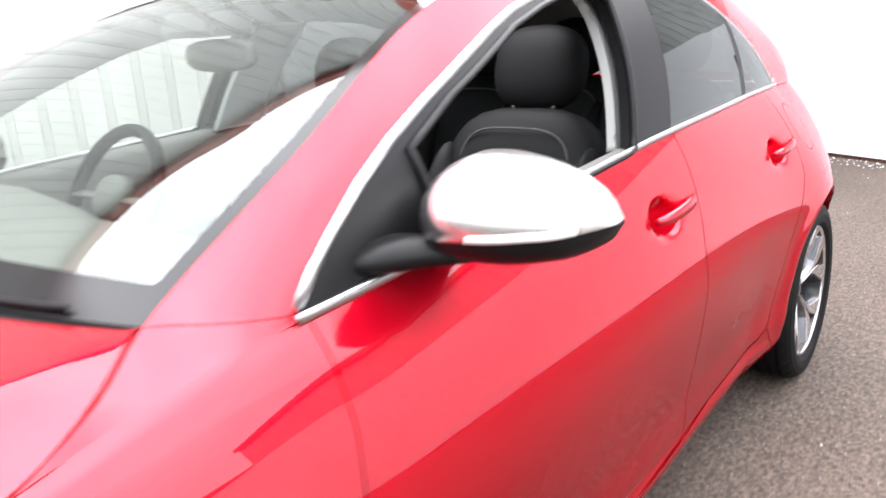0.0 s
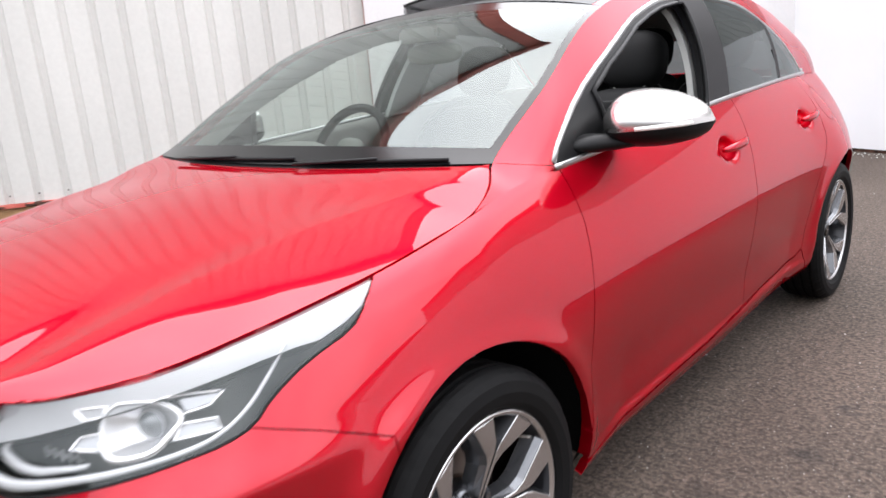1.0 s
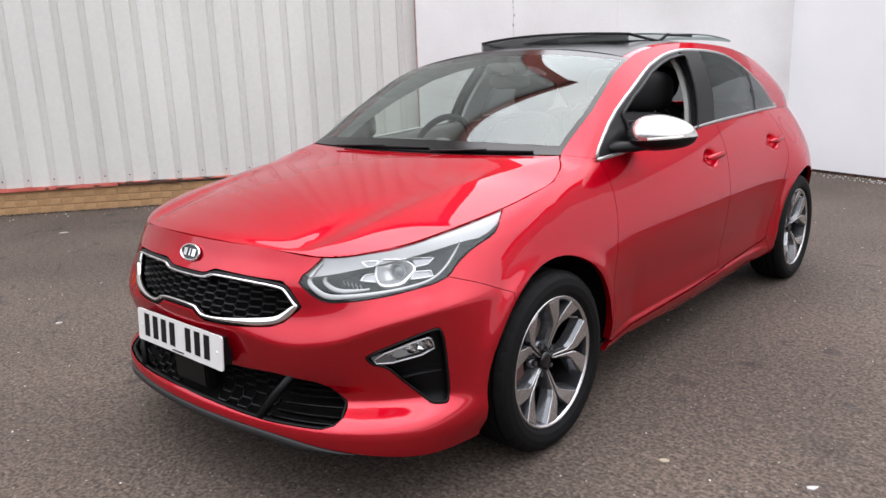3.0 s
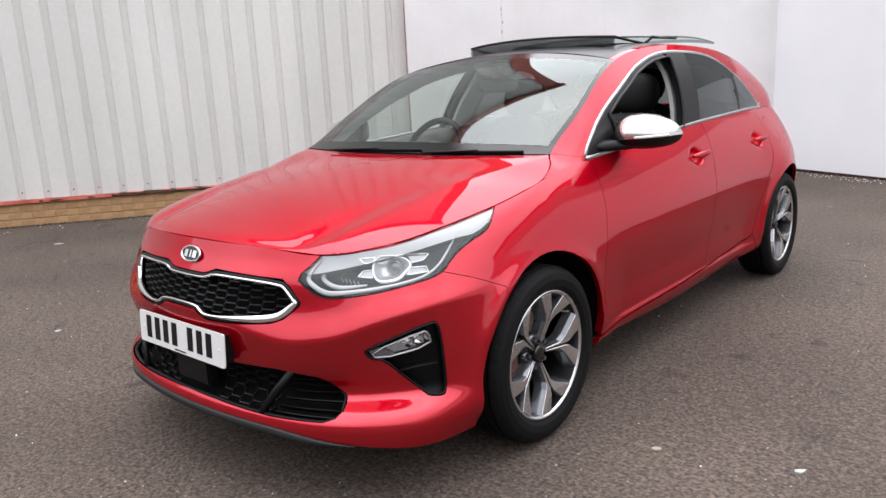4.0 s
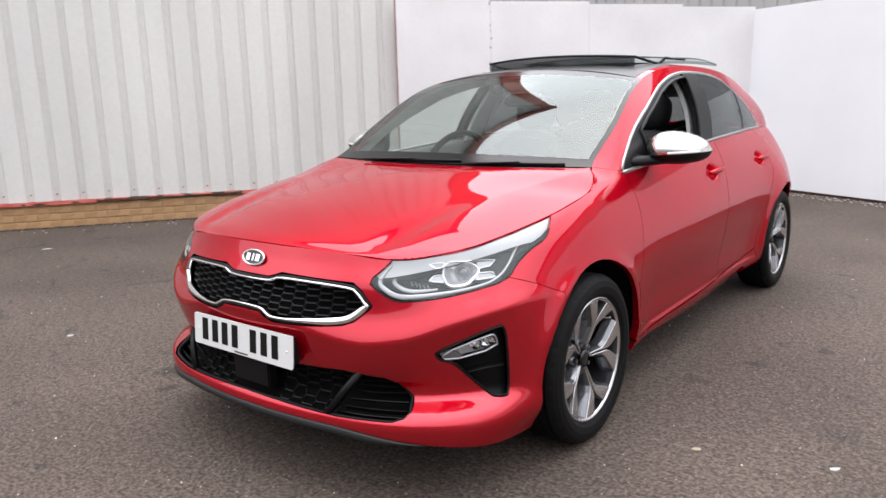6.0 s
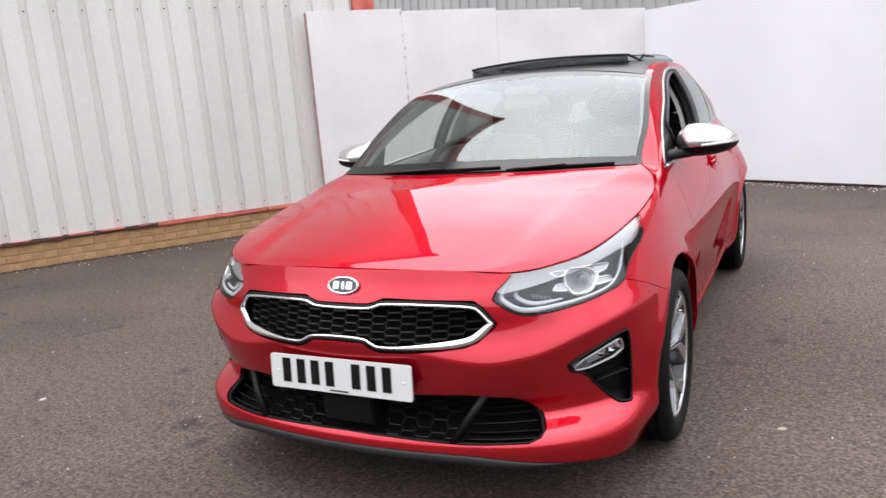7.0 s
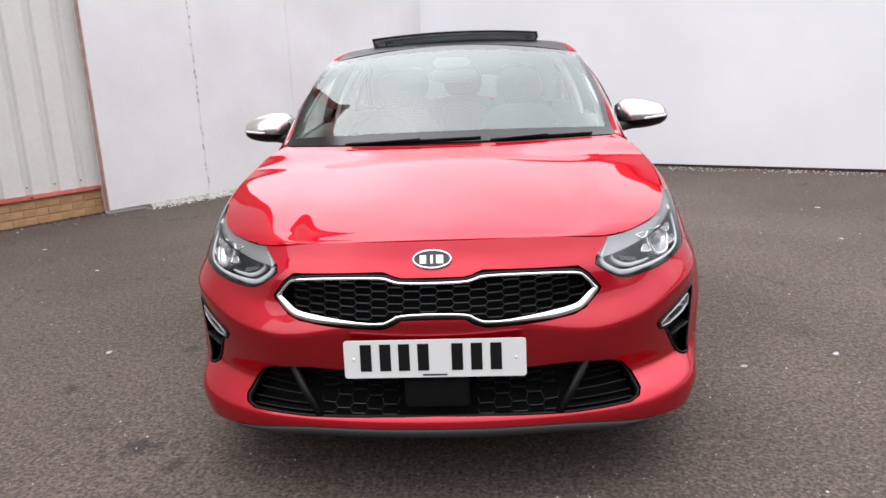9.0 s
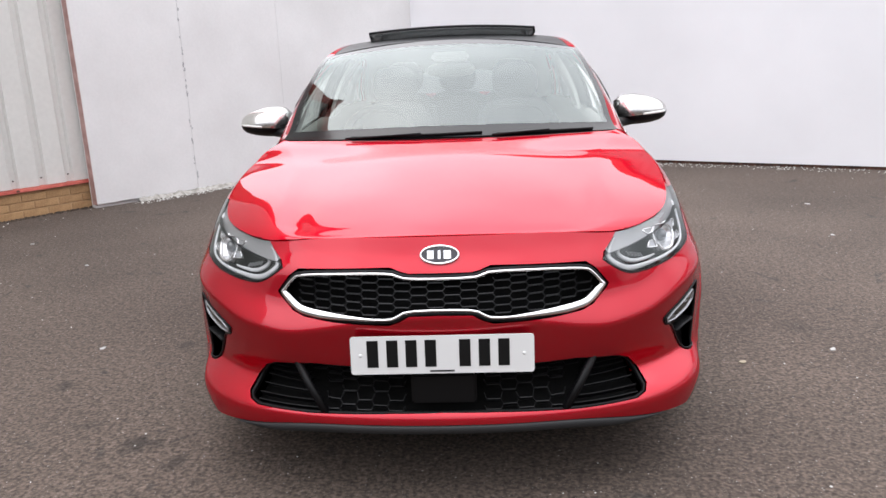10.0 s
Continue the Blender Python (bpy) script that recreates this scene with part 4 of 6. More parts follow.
score(skin, GRILLE, FRONT_VIEW, GRILLE_F, where=lambda c: c.y < 0.4)
score(skin, INTAKE, FRONT_VIEW, INTAKE_F, where=lambda c: c.y < 0.4)
score(skin, DOOR_F, SIDE_VIEW, DOOR1)
score(skin, DOOR_R, SIDE_VIEW, DOOR2)
score(skin, SILL, SIDE_VIEW, SILL_F, over=(BODY,))
score(skin, circle(3.47, 0.9, 0.072), SIDE_VIEW, FLAP, over=(BODY,), where=lambda c: 3 < c.y < 3.9)
score(skin, TAIL_LAMP, SIDE_VIEW, TAIL_F, over=(BODY,), where=lambda c: c.y > 3.5)
for ya in (AXLE_F, AXLE_R):
    score(skin, circle(ya, HUB_Z, ARCH_R), SIDE_VIEW, HOLE, where=lambda c: abs(c.y - ya) < 0.6)
    score(skin, [(ya - 0.37, -0.1), (ya + 0.362, -0.1), (ya + ARCH_R - 0.01, HUB_Z - 0.05), (ya - ARCH_R + 0.01, HUB_Z - 0.05)], SIDE_VIEW, HOLE, where=lambda c: abs(c.y - ya) < 0.6)

lay = skin.faces.layers.int["panel"]
for f in skin.faces:
    if f[lay] == BODY and f.calc_center_median().y < 1.6:
        f[lay] = WING

FRAME, SASH_F, PB_F, GLASS_R, PC_F, GLASS_Q, SAIL = range(7)
score(cabin, DLO, SIDE_VIEW, GLASS_R)
score(cabin, PILLAR_B, SIDE_VIEW, PB_F, over=(GLASS_R,))
score(cabin, PILLAR_C, SIDE_VIEW, PC_F, over=(GLASS_R,))
score(cabin, SASH, SIDE_VIEW, SASH_F, over=(GLASS_R, PB_F))
lay = cabin.faces.layers.int["panel"]
for f in cabin.faces:
    c = f.calc_center_median()
    if f[lay] == GLASS_R and c.y < 2.38:
        f[lay] = SAIL
    elif f[lay] == GLASS_R and c.y > 3.12:
        f[lay] = GLASS_Q

# ---- the car ----
car = tagged(new("car"), "glossy red five-door hatchback parked on worn asphalt, front side window down", "car")
DARK = material("dark_liner", (0.003, 0.003, 0.003), rough=0.95, spec=0.1)
TINT = glass("privacy_glass", (0.8, 0.85, 0.85), 0.22)
CLEAR = glass("side_glass", (0.9, 0.96, 0.93), 0.85)
LENS = glass("lamp_lens", (1, 1, 1), 0.95, base=0.06)
TAIL_RED = material("red_lamp_plastic", (0.3, 0.01, 0.01), rough=0.1, coat=1.0)
LIP_GREY = material("grey_plastic_lip", (0.02, 0.02, 0.021), rough=0.5, spec=0.3)

panel(skin, (BUMPER,), "front_bumper", PAINT, car, both=True, gap=0.0012, flange=0.045)
panel(skin, (WING,), "front_wing", PAINT, car, mirror=True, gap=0.0013, weld=at_weld)
panel(skin, (BODY,), "rear_quarter", PAINT, car, mirror=True)
panel(skin, (SILL_F,), "sill", PAINT, car, mirror=True)
doors_f = panel(skin, (DOOR1,), "front_door", PAINT, car, mirror=True, flange=0.03)
doors_r = panel(skin, (DOOR2,), "rear_door", PAINT, car, mirror=True, flange=0.03)
panel(skin, (FLAP,), "fuel_flap", PAINT, car, gap=0.0015)
panel(skin, (TAIL_F,), "tail_lamp", TAIL_RED, car, mirror=True)
lamp_lenses = panel(skin, (LAMP_F, LAMP_TOP), "headlamp", LENS, car, mirror=True, flange=0.0, gap=0.003, label="clear headlamp with a chrome-ringed projector")
for bmx in (bonnet_bm, roof_bm):
    bmx.faces.layers.int.new("panel")
panel(bonnet_bm, (0,), "bonnet", PAINT, car, both=True, gap=0.0048, flange=0.02)

# roof: red cant rails, black panoramic glass with an open front part
GLASS_ROOF = [(-0.01, 1.7), (0.6, 1.7), (0.572, 2.05), (0.545, 2.5), (0.535, 3.3), (0.5, 3.55), (-0.01, 3.62)]
OPENING = [(-0.01, 2.12), (0.42, 2.12), (0.43, 2.15), (0.43, 2.60), (-0.01, 2.60)]
score(roof_bm, GLASS_ROOF, TOP_VIEW, 1)
score(roof_bm, OPENING, TOP_VIEW, 2)
score(roof_bm, [(-0.01, 2.64), (0.46, 2.64), (0.46, 3.42), (0.45, 3.45), (-0.01, 3.47)], TOP_VIEW, 3)
panel(roof_bm, (0,), "roof_rail", PAINT, car, both=True, gap=0.001, flange=0.01)
SLIDING_GLASS = glass("sliding_glass", (0.8, 0.9, 0.88), 0.5, base=0.08)
ROOF_GLASS = material("black_roof_glass", (0.008, 0.009, 0.01), rough=0.3, spec=0.12)
panel(roof_bm, (1, 3), "roof_glass", ROOF_GLASS, car, both=True, flange=0.02)

panel(cabin, (FRAME,), "pillar_frame", PAINT, car, mirror=True, gap=0.0005, flange=0.02, weld=at_weld)
panel(cabin, (SAIL, PB_F), "window_frame", BLACK_TRIM, car, mirror=True, gap=0.0005, flange=0.03)
panel(cabin, (PC_F,), "window_divider", BLACK_TRIM, car, mirror=True, gap=0.0005)
panel(cabin, (GLASS_R,), "rear_door_window", TINT, car, mirror=True, gap=0.001, flange=0)
panel(cabin, (GLASS_Q,), "quarter_window", TINT, car, mirror=True, gap=0.001, flange=0)
far_window = panel(cabin, (SASH_F,), "front_door_window", CLEAR, car, mirror=True, gap=0.001, flange=0)
bpy.data.objects.remove(far_window[0])  # this side's glass is wound down

# windscreen with a black printed border
SCREEN_BORDER = material("black_screen_border", (0.004, 0.004, 0.0045), rough=0.12, spec=0.3)
us = np.concatenate([np.linspace(0, 0.965, 24), np.linspace(0.972, 1, 5)])
vs = np.concatenate([np.linspace(0, 0.085, 5), np.linspace(0.11, 0.93, 24), np.linspace(0.95, 1, 4)])
screen_bm.free()
screen_bm = grid_mesh(windscreen_skin, us, vs)
lay = screen_bm.faces.layers.int.new("panel")
for i, f in enumerate(list(screen_bm.faces)):
    iu, iv = divmod(i, len(vs) - 1)
    f[lay] = 1 if us[iu] >= 0.965 or vs[iv] < 0.084 or vs[iv] >= 0.93 else 0
panel(screen_bm, (0,), "windscreen", WINDSCREEN, car, both=True, gap=0.0, flange=0)
panel(screen_bm, (1,), "windscreen_border", SCREEN_BORDER, car, both=True, gap=0.0, flange=0.008)

# hidden dark structure behind the skin
inner = grid_mesh(lower_body, u_line[::2], np.linspace(0, 1, 20))
ls = [inner.verts.layers.float[k] for k in ("nx", "ny", "nz")]
for v in inner.verts:
    n = Vector([v[q] for q in ls])
    depth = 0.12 if v.co.y < 0.95 else 0.035
    v.co = v.co - n.normalized() * depth
    v.co.x = max(v.co.x, 0.0)
doomed = [f for f in inner.faces if any(math.hypot(f.calc_center_median().y - ya, f.calc_center_median().z - HUB_Z) < 0.40 for ya in (AXLE_F, AXLE_R)) and f.calc_center_median().x > 0.5]
bmesh.ops.delete(inner, geom=doomed, context="FACES")
bmesh.ops.mirror(inner, geom=inner.verts[:] + inner.edges[:] + inner.faces[:], axis="X", merge_dist=0.001)
part("inner_structure", inner, DARK, car, smooth=True)
bm = bmesh.new()
box(bm, (-0.7, 0.5, 0.2), (0.7, 4.0, 0.24))
part("floor_pan", bm, DARK, car)
for s in (1, -1):
    for ya in (AXLE_F, AXLE_R):
        bm = bmesh.new()
        rings = []
        for i in range(25):
            a = math.radians(-6 + 192 * i / 24)
            rings.append([bm.verts.new((s * x, ya + 0.392 * math.cos(a), HUB_Z + 0.392 * math.sin(a))) for x in (0.5, 0.862 if ya < 2 else 0.79)])
        for i in range(24):
            bm.faces.new((rings[i][0], rings[i][1], rings[i + 1][1], rings[i + 1][0]))
        bm.faces.new([r[0] for r in rings])
        part("wheel_arch_liner", bm, DARK, car)


# lip under the nose
bm = bmesh.new()
rows = []
for u in np.concatenate([np.linspace(-0.8, 0.8, 61)]):
    p = lower_body(np.array([abs(u)]), np.array([0.0]))[0]
    sg = -1 if u < 0 else 1
    o = Vector((p[0] * sg, p[1], p[2]))
    n = Vector((o.x * 0.6, -0.6, 0)).normalized()
    taper = min(1.0, (0.8 - abs(u)) / 0.25 + 0.06)
    rows.append([bm.verts.new(o + n * d + Vector((0, 0, h))) for d, h in ((-0.02, 0.0), (0.002, -0.001), (0.006, -0.004 * taper), (0.005, -0.024 * taper), (-0.004, -0.028 * taper), (-0.12, -0.026 * taper))])
for i in range(len(rows) - 1):
    for j in range(5):
        bm.faces.new((rows[i][j], rows[i][j + 1], rows[i + 1][j + 1], rows[i + 1][j]))
bmesh.ops.recalc_face_normals(bm, faces=bm.faces)
part("chin_lip", bm, LIP_GREY, car, "dark plastic chin lip", smooth=True)

# ---- nose details ----
def inset(outline, d):
    """Move a closed outline inwards by d."""
    pts = [Vector((p[0], p[1])) for p in outline]
    k = len(pts)
    area = sum(pts[i].x * pts[(i + 1) % k].y - pts[(i + 1) % k].x * pts[i].y for i in range(k))
    s = 1 if area > 0 else -1
    out = []
    for i in range(k):
        a, b, c = pts[i - 1], pts[i], pts[(i + 1) % k]
        n1 = Vector((-(b - a).y, (b - a).x)).normalized()
        n2 = Vector((-(c - b).y, (c - b).x)).normalized()
        n = (n1 + n2)
        n = n / max(0.35, n.length_squared / 2)
        out.append(b + n * d * s)
    return out


def both_sides(half):
    """A whole outline from its x >= 0 half (first and last points lie past the middle)."""
    h = [Vector(p) for p in half[1:-1]]
    return h + [Vector((-p.x, p.y)) for p in reversed(h)]


def loop_on(tree, view, outline, lift):
    pts, ns = [], []
    for p in outline:
        m = p[0] < 0 and view is FRONT_VIEW
        q, n = on_skin(tree, view, (abs(p[0]) if m else p[0], p[1]), lift)
        if m:
            q, n = Vector((-q.x, q.y, q.z)), Vector((-n.x, n.y, n.z))
        pts.append(q), ns.append(n)
    return pts, ns


def ribbon(bm, tree, view, outline, ra, rb, lift, closed=True, n=8):
    pts, ns = loop_on(tree, view, outline, lift)
    tube(bm, pts, ra, rb, up=lambda i: ns[i], closed=closed, n=n)


def fine(outline, step=0.02, closed=True):
    out, k = [], len(outline)
    for i in range(k if closed else k - 1):
        a, b = Vector(outline[i]), Vector(outline[(i + 1) % k])
        q = max(1, int((b - a).length / step))
        out += [a.lerp(b, j / q) for j in range(q)]
    return out if closed else out + [Vector(outline[-1])]


grille_full = both_sides(GRILLE)
intake_full = both_sides(INTAKE)
grille = tagged(new("grille"), "honeycomb grille in a chrome ring")
grille.parent = car
panel(skin, (GRILLE_F,), "backing", DARK, grille, both=True, lift=-0.045, flange=-0.045, gap=-0.001)
bm = bmesh.new()
ribbon(bm, skin_bvh, FRONT_VIEW, fine(chaikin(inset(grille_full, 0.008), 2), 0.015), 0.0075, 0.007, -0.006)
part("surround", bm, BLACK_TRIM, grille, smooth=True)
ring = chaikin(inset(grille_full, 0.0145), 2)
pts, ns = loop_on(skin_bvh, FRONT_VIEW, fine(ring, 0.012), 0.001)
bm = bmesh.new()
prev = []
for i, p in enumerate(pts):
    a, b = pts[i - 1], pts[(i + 1) % len(pts)]
    d = (b - a).normalized()
    s = d.cross(ns[i]).normalized()
    low = min(1.0, max(0.0, (0.655 - p.z) / 0.03)) * min(1.0, max(0.0, (abs(p.x) - 0.2) / 0.15))
    w = 0.0045 + 0.0085 * low
    prev.append([bm.verts.new(p + s * u * w + ns[i] * h) for u, h in ((-1.0, -0.008), (-0.95, 0.002), (-0.5, 0.006), (0.5, 0.006), (0.95, 0.002), (1.0, -0.008))])
for i in range(len(prev)):
    r0, r1 = prev[i], prev[(i + 1) % len(prev)]
    for j in range(5):
        bm.faces.new((r0[j], r0[j + 1], r1[j + 1], r1[j]))
bmesh.ops.recalc_face_normals(bm, faces=bm.faces)
part("chrome_ring", bm, CHROME, grille, "polished chrome ring", smooth=True)
MESH_BLACK = material("grille_mesh_black", (0.012, 0.012, 0.013), rough=0.28)
MESH_DIM = material("intake_mesh_black", (0.008, 0.008, 0.0085), rough=0.4, spec=0.35)


def honeycomb(parent, mat, outline, lift, x_step, z_step, z0, z1, half, skip=None):
    """Rows of shallow cups, each row shifted by half a cell."""
    z, k = z0, 0
    while z < z1:
        x = -half + (x_step / 2 if k % 2 else 0)
        while x < half:
            ok = all(inside((x + dx, z), outline) for dx in (-x_step * 0.2, x_step * 0.2)) and not (skip and skip(x, z))
            if ok:
                cup = [(x - x_step * 0.285, z + z_step * 0.92), (x - x_step * 0.21, z), (x + x_step * 0.21, z), (x + x_step * 0.285, z + z_step * 0.92)]
                bm = bmesh.new()
                pts, ns = loop_on(skin_bvh, FRONT_VIEW, cup, lift)
                tube(bm, pts[1:3], 0.0022, 0.009, up=lambda i: ns[i + 1], n=6)
                tube(bm, pts[:2], 0.0007, 0.006, up=lambda i: ns[i], n=6)
                tube(bm, pts[2:], 0.0007, 0.006, up=lambda i: ns[i + 2], n=6)
                part("mesh_cell", bm, mat, parent)
            x += x_step
        z += z_step
        k += 1


honeycomb(grille, MESH_BLACK, inset(grille_full, 0.019), -0.022, 0.097, 0.0106, 0.576, 0.72, 0.5)
intake = tagged(new("lower_intake"), "black lower air intake with honeycomb mesh")
intake.parent = car
panel(skin, (INTAKE_F,), "backing", DARK, intake, both=True, lift=-0.06, flange=-0.06, gap=-0.001)
honeycomb(intake, MESH_DIM, inset(intake_full, 0.008), -0.04, 0.098, 0.0102, 0.302, 0.43, 0.49, skip=lambda x, z: abs(x) < 0.115 or abs(x) > 0.38 + (z - 0.36) * 0.73)
bm = bmesh.new()
ribbon(bm, skin_bvh, FRONT_VIEW, fine(inset(intake_full, 0.004), 0.02), 0.006, 0.01, -0.014)
part("surround", bm, BLACK_TRIM, intake, smooth=True)
for s in (1, -1):
    bm = bmesh.new()
    a, _ = on_skin(skin_bvh, FRONT_VIEW, (0.458, 0.432), -0.02)
    b, _ = on_skin(skin_bvh, FRONT_VIEW, (0.355, 0.292), -0.012)
    tube(bm, [(s * a.x, a.y, a.z), (s * (a.x + b.x) / 2, (a.y + b.y) / 2 - 0.01, (a.z + b.z) / 2), (s * b.x, b.y, b.z)], 0.013, 0.012, up=(s * 0.5, -1, 0), n=10)
    part("divider", bm, BLACK_TRIM, intake, smooth=True)
    for z in (0.308, 0.323, 0.338, 0.353, 0.368, 0.383, 0.398):
        reach = 0.588 - max(0, (z - 0.33)) * 0.72
        bm = bmesh.new()
        pts, ns = loop_on(skin_bvh, FRONT_VIEW, [(0.375 + (z - 0.3) * 0.7 + t * (reach - 0.375 - (z - 0.3) * 0.7), z) for t in (0, 0.25, 0.5, 0.75, 1)], -0.03)
        tube(bm, [(s * p.x, p.y, p.z) for p in pts], 0.0025, 0.012, up=lambda i: Vector((s * ns[i].x, ns[i].y, ns[i].z)), n=6)
        part("slat", bm, BLACK_TRIM, intake)
bm = bmesh.new()
box(bm, (-0.095, 0.03, 0.318), (0.095, 0.07, 0.41))
bmesh.ops.bevel(bm, geom=bm.edges[:], offset=0.006, segments=2, affect="EDGES")
part("sensor_cover", bm, BLACK_TRIM, intake)

# plate with bars for its characters
PLATE_WHITE = material("white_plate", (0.66, 0.66, 0.65), rough=0.3, coat=0.3)
PLATE_BLACK = material("plate_black", (0.005, 0.005, 0.005), rough=0.5, spec=0.2)
plate = tagged(new("number_plate"), "white plate with black bars")
plate.parent = car
pm = pose(0, 0.004, 0.484, 86, 0, 0)
bm = bmesh.new()
outline = chaikin([(-0.26, -0.0555), (0.26, -0.0555), (0.26, 0.0555), (-0.26, 0.0555)], 0)
outline = [(sx * (0.26 - 0.008 + 0.008 * math.cos(a)), sy * (0.0555 - 0.008 + 0.008 * math.sin(a))) for sx, sy, r in ((1, 1, (0, 30, 60, 90)), (-1, 1, (90, 60, 30, 0)), (-1, -1, (0, 30, 60, 90)), (1, -1, (90, 60, 30, 0))) for a in [radians(q) for q in r]]
prism(bm, outline, pm, 0.005)
part("plate", bm, PLATE_WHITE, plate)
bm = bmesh.new()
box(bm, (-0.24, -0.045, -0.042), (0.24, 0.045, 0.0), pm)
part("plate_holder", bm, BLACK_TRIM, plate)
for x in (-0.197, -0.141, -0.087, -0.032, 0.065, 0.12, 0.175):
    bm = bmesh.new()
    box(bm, (x - 0.016, -0.035, 0.0045), (x + 0.016, 0.044, 0.0062), pm)
    part("bar", bm, PLATE_BLACK, plate)
bm = bmesh.new()
box(bm, (-0.035, -0.0505, 0.0045), (0.035, -0.0455, 0.0058), pm)
part("small_bar", bm, MESH_BLACK, plate)
for x in (-0.232, 0.232):
    bm = bmesh.new()
    bmesh.ops.create_uvsphere(bm, u_segments=12, v_segments=8, radius=0.006, matrix=pm @ pose(x, 0, 0.004) @ Matrix.Diagonal((1, 1, 0.6, 1)))
    part("screw_cap", bm, PLATE_WHITE, plate, smooth=True)

# oval badge on the nose
badge = new("badge")
badge.parent = car
q, n = on_skin(skin_bvh, FRONT_VIEW, (0.003, 0.752), 0.002)
bq = Matrix.Translation((0, q.y, q.z)) @ Vector((0, n.y, n.z)).to_track_quat("Z", "Y").to_matrix().to_4x4()
bm = bmesh.new()
prism(bm, [(0.055 * math.cos(a), 0.0265 * math.sin(a)) for a in np.linspace(0, 2 * math.pi, 40, endpoint=False)], bq, 0.004)
part("badge_field", bm, material("badge_dark", (0.06, 0.06, 0.065), rough=0.25, metal=0.8), badge)
bm = bmesh.new()
tube(bm, [bq @ Vector((0.054 * math.cos(a), 0.0255 * math.sin(a), 0.005)) for a in np.linspace(0, 2 * math.pi, 40, endpoint=False)], 0.0035, closed=True, up=bq.to_3x3() @ Vector((0, 0, 1)))
part("badge_rim", bm, CHROME, badge, smooth=True)
for x, w in ((-0.026, 0.009), (-0.001, 0.0035), (0.022, 0.010)):
    bm = bmesh.new()
    box(bm, (x - w, -0.012, 0.003), (x + w, 0.012, 0.0065), bq)
    part("badge_bar", bm, CHROME, badge)

# ---- lamps ----
PROJECTOR = material("projector_glass", (0.12, 0.13, 0.14), rough=0.03, coat=1.0)
CUP = material("projector_bowl", (0.66, 0.66, 0.67), rough=0.22, metal=0.6)
FOG_BEZEL = material("fog_bezel_grey", (0.12, 0.12, 0.125), rough=0.4, metal=0.3)
FOG_SILVER = material("fog_silver", (0.5, 0.5, 0.51), rough=0.4, metal=0.2)
HOUSING = material("lamp_housing", (0.008, 0.008, 0.009), rough=0.3, spec=0.3)
BEZEL = material("lamp_bezel_grey", (0.42, 0.43, 0.45), rough=0.35, metal=0.5)
# bezel grey, its lightness also standing for sky reflected in the lens top
BEZEL_DIM = material("lamp_band_grey", (0.33, 0.332, 0.338), rough=0.3, metal=0.6)
GUIDE = material("light_guide", (0.48, 0.49, 0.5), rough=0.2, coat=0.8)
# each guide: (across, height, half width)
DRL_PATH = [(0.505, 0.765, 0.003), (0.482, 0.745, 0.005), (0.461, 0.717, 0.007), (0.476, 0.697, 0.0078), (0.503, 0.678, 0.0082), (0.535, 0.672, 0.008), (0.60, 0.679, 0.006), (0.69, 0.689, 0.0048), (0.78, 0.7, 0.004), (0.83, 0.711, 0.0035), (0.873, 0.737, 0.0032), (0.905, 0.775, 0.003), (0.929, 0.808, 0.002)]
INNER_PATH = [(0.548, 0.762, 0.002), (0.516, 0.739, 0.005), (0.503, 0.722, 0.0065), (0.523, 0.703, 0.007), (0.55, 0.692, 0.0065), (0.60, 0.694, 0.005), (0.642, 0.7, 0.003)]
BOWL = [(0.662, 0.746), (0.669, 0.764), (0.687, 0.774), (0.744, 0.771), (0.772, 0.756), (0.781, 0.741), (0.764, 0.726), (0.739, 0.706), (0.693, 0.702), (0.671, 0.709), (0.663, 0.727)]
PRO = (0.733, 0.744)


def flip(pts, s):
    return [Vector((s * p.x, p.y, p.z)) for p in pts]


lamp_edge = fine(LAMP, 0.02)
lamp_cut = max(i for i, p in enumerate(lamp_edge) if p[0] > 0.7 and p[1] < 0.87)
lamp_lower = lamp_edge[:lamp_cut - 2]


def band(bm, path, lift, side, thick=0.005):
    """A flat-faced strip of changing width laid along a path just under the lamp's lens."""
    q = chaikin([Vector(p) for p in path], 2, closed=False)
    pts, ns = loop_on(skin_bvh, CORNER_VIEW, [(p.x, p.y) for p in q], lift)
    pts = flip(pts, side)
    ns = flip(ns, side)
    rows = []
    for i, p in enumerate(pts):
        d = (pts[min(i + 1, len(pts) - 1)] - pts[max(i - 1, 0)]).normalized()
        c = d.cross(ns[i]).normalized()
        w = q[i].z
        rows.append([bm.verts.new(p + c * u * w + ns[i] * h) for u, h in ((-1, -thick), (-1, -0.001), (-0.6, 0.0012), (0.6, 0.0012), (1, -0.001), (1, -thick))])
    for r0, r1 in zip(rows, rows[1:]):
        for j in range(5):
            bm.faces.new((r0[j], r0[j + 1], r1[j + 1], r1[j]))
    bmesh.ops.recalc_face_normals(bm, faces=bm.faces)


